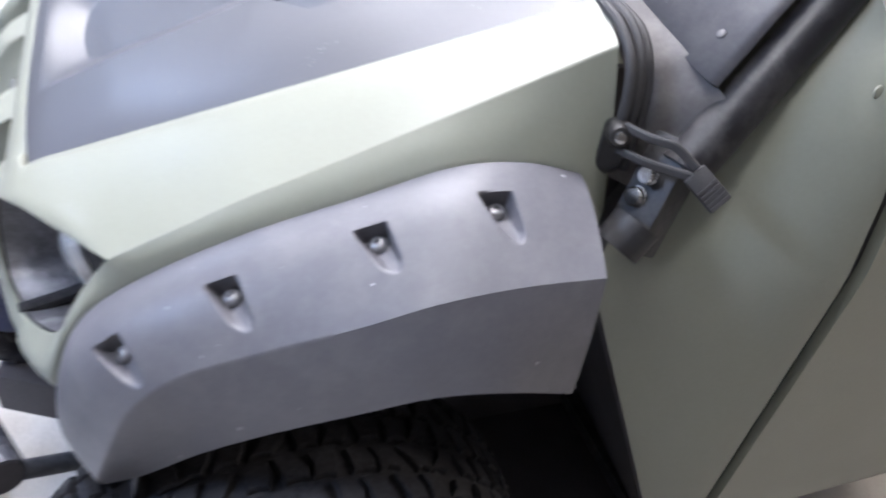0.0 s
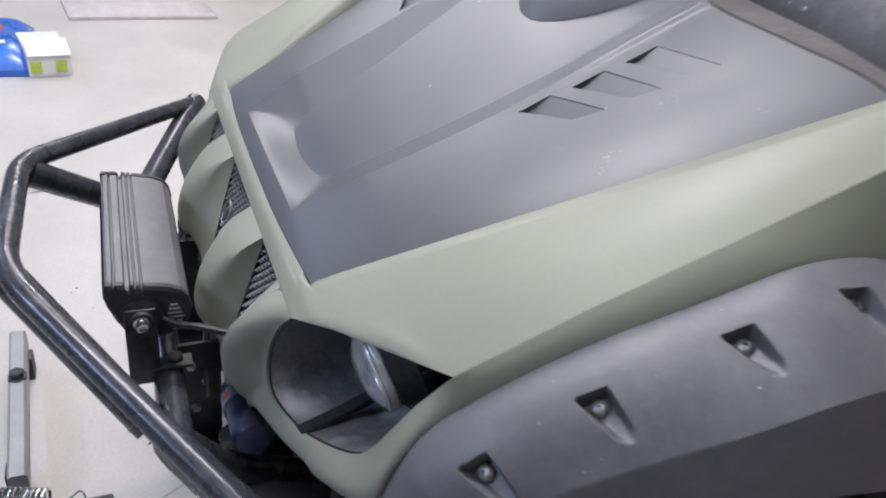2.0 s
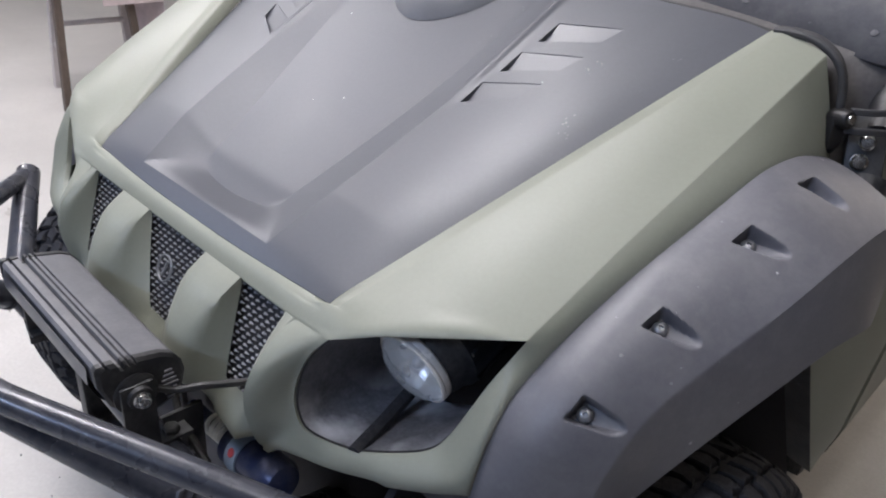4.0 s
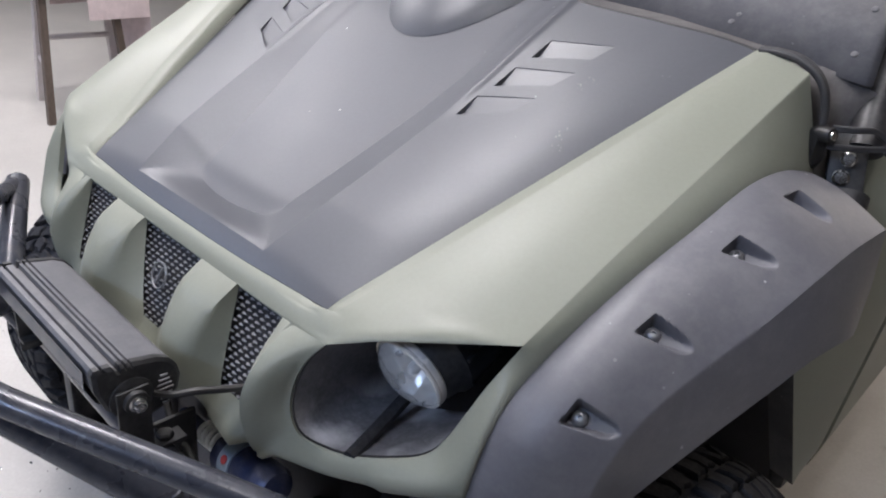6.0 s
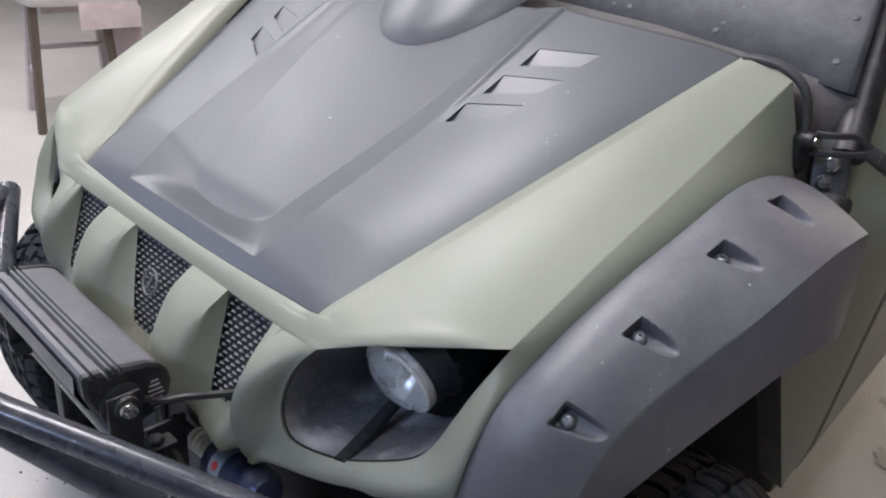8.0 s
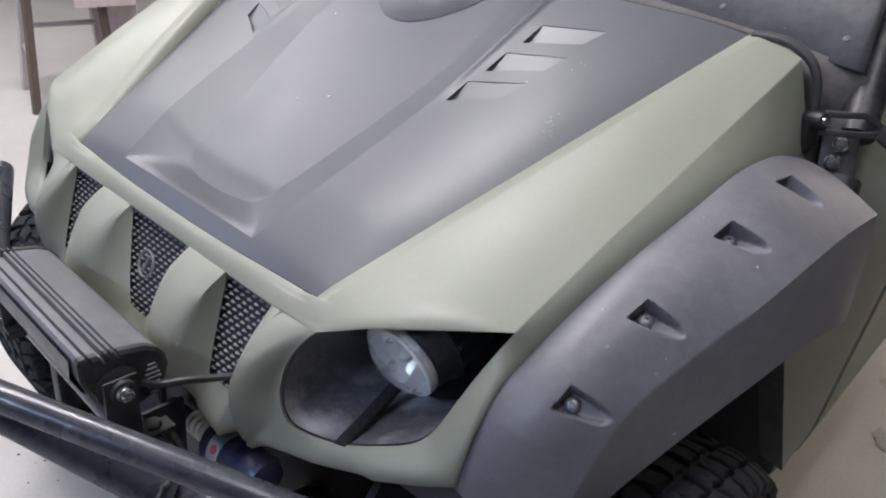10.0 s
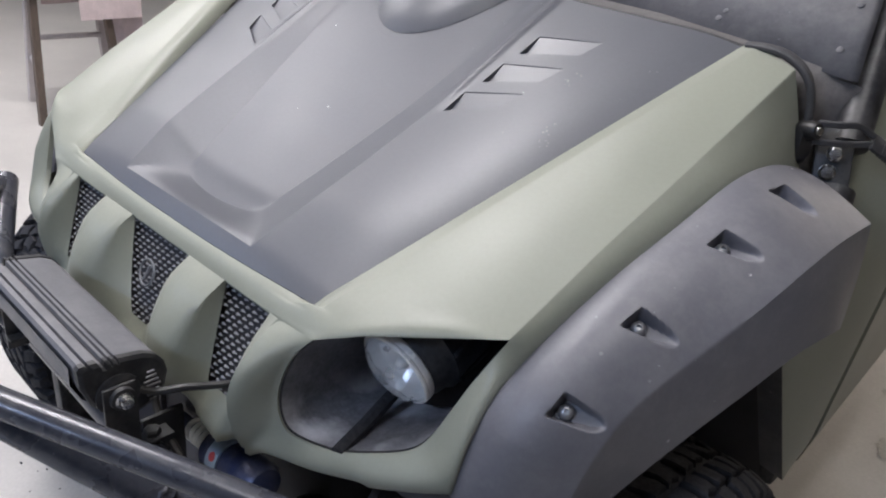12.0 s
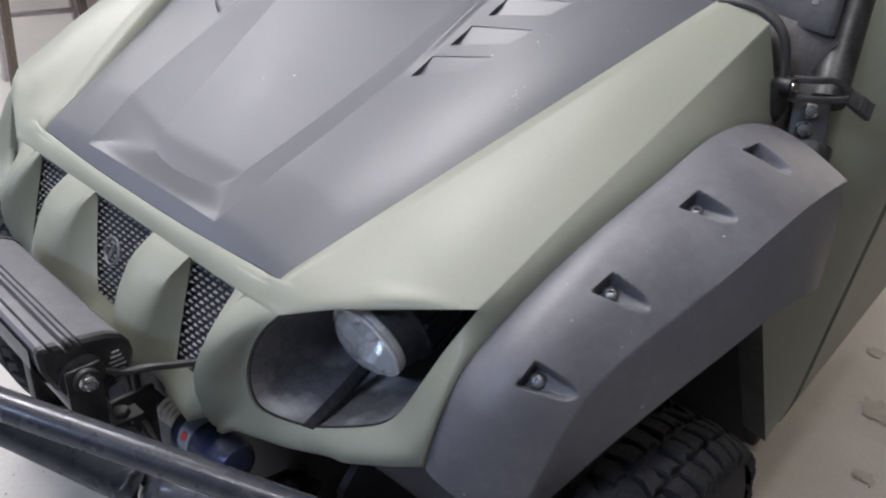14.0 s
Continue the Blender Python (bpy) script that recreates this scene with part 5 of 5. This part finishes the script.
# ---------------------------------------------------------------- things on the floor
def stool():
    ob = thing("stool", "dark-legged wooden stool with a pale pink cloth", "stool", (-2.96, 1.09, 0))
    for (x, y), mat in (((0.02, -0.23), WOOD), ((0.0, 0.19), WOOD), ((-0.42, -0.12), PALE), ((-0.42, 0.30), PALE)):
        bm = bmesh.new()
        tx, ty = x * 0.72 - 0.05, y * 0.8
        r = 0.017
        add_ring_loft(bm, [[(x + dx * r, y + dy * r, 0) for dx, dy in ((-1, -1), (1, -1), (1, 1), (-1, 1))], [(tx + dx * r, ty + dy * r, 0.62) for dx, dy in ((-1, -1), (1, -1), (1, 1), (-1, 1))]], True, True)
        part("leg", bm, mat, ob, smooth=0)
    for a, b, z in (((0.01, -0.22), (-0.40, -0.115), 0.24), ((-0.40, -0.1), (-0.40, 0.28), 0.34)):
        bm = bmesh.new()
        add_tube(bm, [(a[0] * 0.93, a[1] * 0.93, z), (b[0] * 0.93, b[1] * 0.93, z)], 0.015, 8)
        part("rung", bm, PALE, ob)
    bm = bmesh.new()
    add_box(bm, (-0.42, -0.22, 0.60), (0.03, 0.30, 0.65), 0.015)
    part("seat", bm, PALE, ob)
    bm = bmesh.new()
    rows = []
    rnd = random.Random(2)
    for i in range(21):
        row = []
        for j in range(21):
            x, y = lerp(-0.46, 0.07, i / 20), lerp(0.0, 0.42, j / 20)
            e = max(0, x - 0.032, -0.422 - x, y - 0.302)
            z = 0.654 + 0.006 * math.sin(9 * x + 3) * math.cos(11 * y) - e * 4.2
            row.append((min(x, 0.036) if e else x, min(y, 0.306), z))
        rows.append(row)
    add_grid(bm, rows)
    part("cloth", bm, CLOTH, ob, "pale pink draped cloth")
    return ob


stool()


def pillow_bag(name, label, lx, ly, h, mat, at, turn, tilt=0):
    ob = thing(name, label, "bag", at)
    ob.rotation_euler = (0, radians(tilt), radians(turn))
    bm = bmesh.new()
    n = 16
    for top in (1, 0):
        rows = []
        for i in range(n + 1):
            row = []
            for j in range(n + 1):
                u, v = -1 + 2 * i / n, -1 + 2 * j / n
                k = (1 - abs(u) ** 3) * (1 - abs(v) ** 3)
                w = 0.012 * math.sin(5 * u + 2.0) * math.cos(4 * v + 1)
                z = (h * (0.25 + 0.75 * k ** 0.6) + w * k) if top else 0.001
                row.append((u * lx / 2, v * ly / 2, z if 0 < k or top else 0.001))
            rows.append(row)
        vs = add_grid(bm, rows)
        if top:
            keep = vs
    for i in range(n):
        for a, b in ((keep[i][0], keep[i + 1][0]), (keep[i + 1][n], keep[i][n]), (keep[0][i + 1], keep[0][i]), (keep[n][i], keep[n][i + 1])):
            p, q = bm.verts.new((a.co.x, a.co.y, 0.001)), bm.verts.new((b.co.x, b.co.y, 0.001))
            bm.faces.new((a, b, q, p))
    bmesh.ops.remove_doubles(bm, verts=bm.verts[:], dist=0.0005)
    part("bag_body", bm, mat, ob)
    return ob


bag = pillow_bag("blue_bag", "blue printed plastic bag lying full on the floor", 0.62, 0.34, 0.12, BLUE, (-2.86, -0.65, 0), 4)
bm = bmesh.new()
add_box(bm, (-0.05, -0.06, 0.112), (0.03, 0.05, 0.119), 0.003)
part("print_patch", bm, RED, bag, "red printed patch")
bm = bmesh.new()
add_box(bm, (0.12, -0.08, 0.108), (0.2, 0.06, 0.116), 0.003)
part("print_patch", bm, WHITE, bag, "pale printed patch")


def carton():
    ob = thing("carton", "white folded carton with lime green print on the floor", "carton", (-2.62, -0.42, 0))
    ob.rotation_euler = (0, 0, radians(12))
    bm = bmesh.new()
    add_box(bm, (-0.24, -0.085, 0.0), (0.06, 0.085, 0.11), 0.008)
    part("box_body", bm, WHITE, ob)
    bm = bmesh.new()
    add_box(bm, (-0.02, -0.085, 0.11), (0.08, 0.085, 0.114), 0.001, Matrix.Translation((0.05, 0, 0.113)) @ pose(0, 0, 0, 0, 28, 0) @ Matrix.Translation((-0.05, 0, -0.113)))
    part("flap", bm, WHITE, ob)
    for y in (-0.055, 0.045):
        bm = bmesh.new()
        add_box(bm, (0.058, y - 0.022, 0.02), (0.064, y + 0.022, 0.07), 0.001)
        part("print_patch", bm, LIME, ob, "lime green print")


carton()
pillow_bag("long_sack", "pale grey flat sack lying on the floor", 0.50, 0.78, 0.07, PALE, (-3.72, 0.0, 0), 8)


def spring_stand():
    """A low grey and black steel stand with a tension spring, in front of the vehicle."""
    at = Vector((-0.30, -0.38, 0))
    ob = thing("jack_stand", "low grey steel stand with a tension spring and black bar", "stand", at)
    T = lambda *p: Vector(p) - at
    bm = bmesh.new()
    add_ring_loft(bm, [[T(x, y + dy, z) for dy, z in ((-0.017, 0.058), (0.017, 0.058), (0.017, 0.094), (0.012, 0.100), (-0.012, 0.100), (-0.017, 0.094))] for x, y in ((-0.62, -0.402), (-0.18, -0.375))])
    part("arm", bm, GREYST, ob, "grey painted steel arm", smooth=20)
    for x in (-0.58, -0.24):
        bm = bmesh.new()
        add_box(bm, T(x - 0.02, -0.405, 0.0), T(x + 0.02, -0.375, 0.060), 0.004)
        part("foot", bm, BLACK, ob)
    bm = bmesh.new()
    add_disc(bm, T(-0.46, -0.392, 0.098), (0, 0, 1), [(0, 0.020), (0.004, 0.020), (0.0045, 0.015), (0.016, 0.015), (0.018, 0.012)], 6)
    part("nut", bm, BLACK, ob, "black hexagon nut")
    bm = bmesh.new()
    add_box(bm, T(-0.098, -0.62, 0.0), T(-0.062, -0.215, 0.10), 0.005)
    part("bar", bm, BLACK, ob, "black steel bar")
    bm = bmesh.new()
    add_disc(bm, T(-0.012, -0.235, 0.0), (0, 0, 1), [(0, 0.040), (0.012, 0.040), (0.014, 0.018), (0.066, 0.018), (0.068, 0.033), (0.074, 0.036), (0.092, 0.035), (0.100, 0.028)], 28)
    part("knob", bm, BLACK, ob, "round black knob")
    bm = bmesh.new()
    add_box(bm, T(-0.066, -0.25, 0.02), T(0.05, -0.22, 0.05), 0.003)
    part("link", bm, BLACK, ob)
    bm = bmesh.new()
    add_box(bm, T(0.035, -0.27, 0.0), T(0.125, -0.175, 0.115), 0.012)
    add_tube(bm, [T(0.08, -0.18, 0.07), T(0.095, -0.13, 0.06)], 0.026, 16)
    part("ram_body", bm, RUST, ob, "rust-brown ram body")
    bm = bmesh.new()
    add_box(bm, T(0.12, -0.225, 0.03), T(0.235, -0.205, 0.075), 0.004)
    add_box(bm, T(0.225, -0.30, 0.0), T(0.25, -0.13, 0.09), 0.004)
    part("end_frame", bm, BLACK, ob)
    a, b = T(-0.160, -0.47, 0.10), T(-0.115, -0.32, 0.10)
    d = (b - a).normalized()
    u = Vector((d.y, -d.x, 0))
    bm = bmesh.new()
    turns = 17
    helix = [a.lerp(b, k / 300) + u * (0.015 * math.cos(2 * math.pi * turns * k / 300)) + Vector((0, 0, 0.015 * math.sin(2 * math.pi * turns * k / 300))) for k in range(301)]
    add_tube(bm, helix, 0.0030, 6)
    part("spring", bm, STEEL, ob, "bright steel tension spring")
    bm = bmesh.new()
    add_tube(bm, curve_through([b + u * 0.015, b + d * 0.012 + u * 0.006, b + d * 0.035, T(-0.113, -0.270, 0.104), T(-0.100, -0.262, 0.104), T(-0.088, -0.262, 0.103)], 6), 0.0022, 6)
    part("hook", bm, STEEL, ob)
    bm = bmesh.new()
    add_box(bm, T(-0.190, -0.49, 0.06), T(-0.150, -0.465, 0.112), 0.003)
    part("spring_bracket", bm, GREYST, ob)
    bm = bmesh.new()
    add_tube(bm, [T(-0.012, -0.235, 0.095), T(0.084, -0.075, 0.31)], 0.0016, 6)
    part("wire", bm, STEEL, ob)


spring_stand()

# flat marks on the floor
rnd = random.Random(11)
bm = bmesh.new()
for x, y, r in ((0.74, 1.60, 0.055), (0.86, 1.42, 0.02), (0.66, 1.90, 0.03), (-1.52, -0.42, 0.04), (-0.9, -0.2, 0.03), (0.78, 1.30, 0.025), (-1.9, 0.3, 0.05)):
    n = 22
    bm.faces.new([bm.verts.new((x + r * rnd.uniform(0.65, 1.15) * math.cos(2 * math.pi * k / n), y + r * rnd.uniform(0.65, 1.15) * math.sin(2 * math.pi * k / n), 0.004)) for k in range(n)])
piece("floor_stain", bm, STAIN, "brown dried stains on the concrete floor", "stain", kind="structure", smooth=0)

# crumbs of swarf and grit
bm = bmesh.new()
rnd = random.Random(21)
for cx, cy, n in ((-0.56, -0.06, 9), (-0.465, 0.083, 7), (-0.85, -0.30, 5), (-0.35, -0.16, 6), (-1.2, 0.1, 4), (0.80, 1.2, 5)):
    for k in range(n):
        x, y, r, a = cx + rnd.gauss(0, 0.045), cy + rnd.gauss(0, 0.045), rnd.uniform(0.002, 0.006), rnd.uniform(0, 6.3)
        base = [bm.verts.new((x + r * rnd.uniform(0.6, 1.3) * math.cos(a + 1.57 * i), y + r * rnd.uniform(0.4, 1.0) * math.sin(a + 1.57 * i), 0.0005)) for i in range(4)]
        tip = bm.verts.new((x, y, rnd.uniform(0.002, 0.004)))
        for i in range(4):
            bm.faces.new((base[i], base[(i + 1) % 4], tip))
piece("floor_grit", bm, STEEL, "bright metal crumbs scattered on the floor", "debris", kind="stuff", smooth=0)
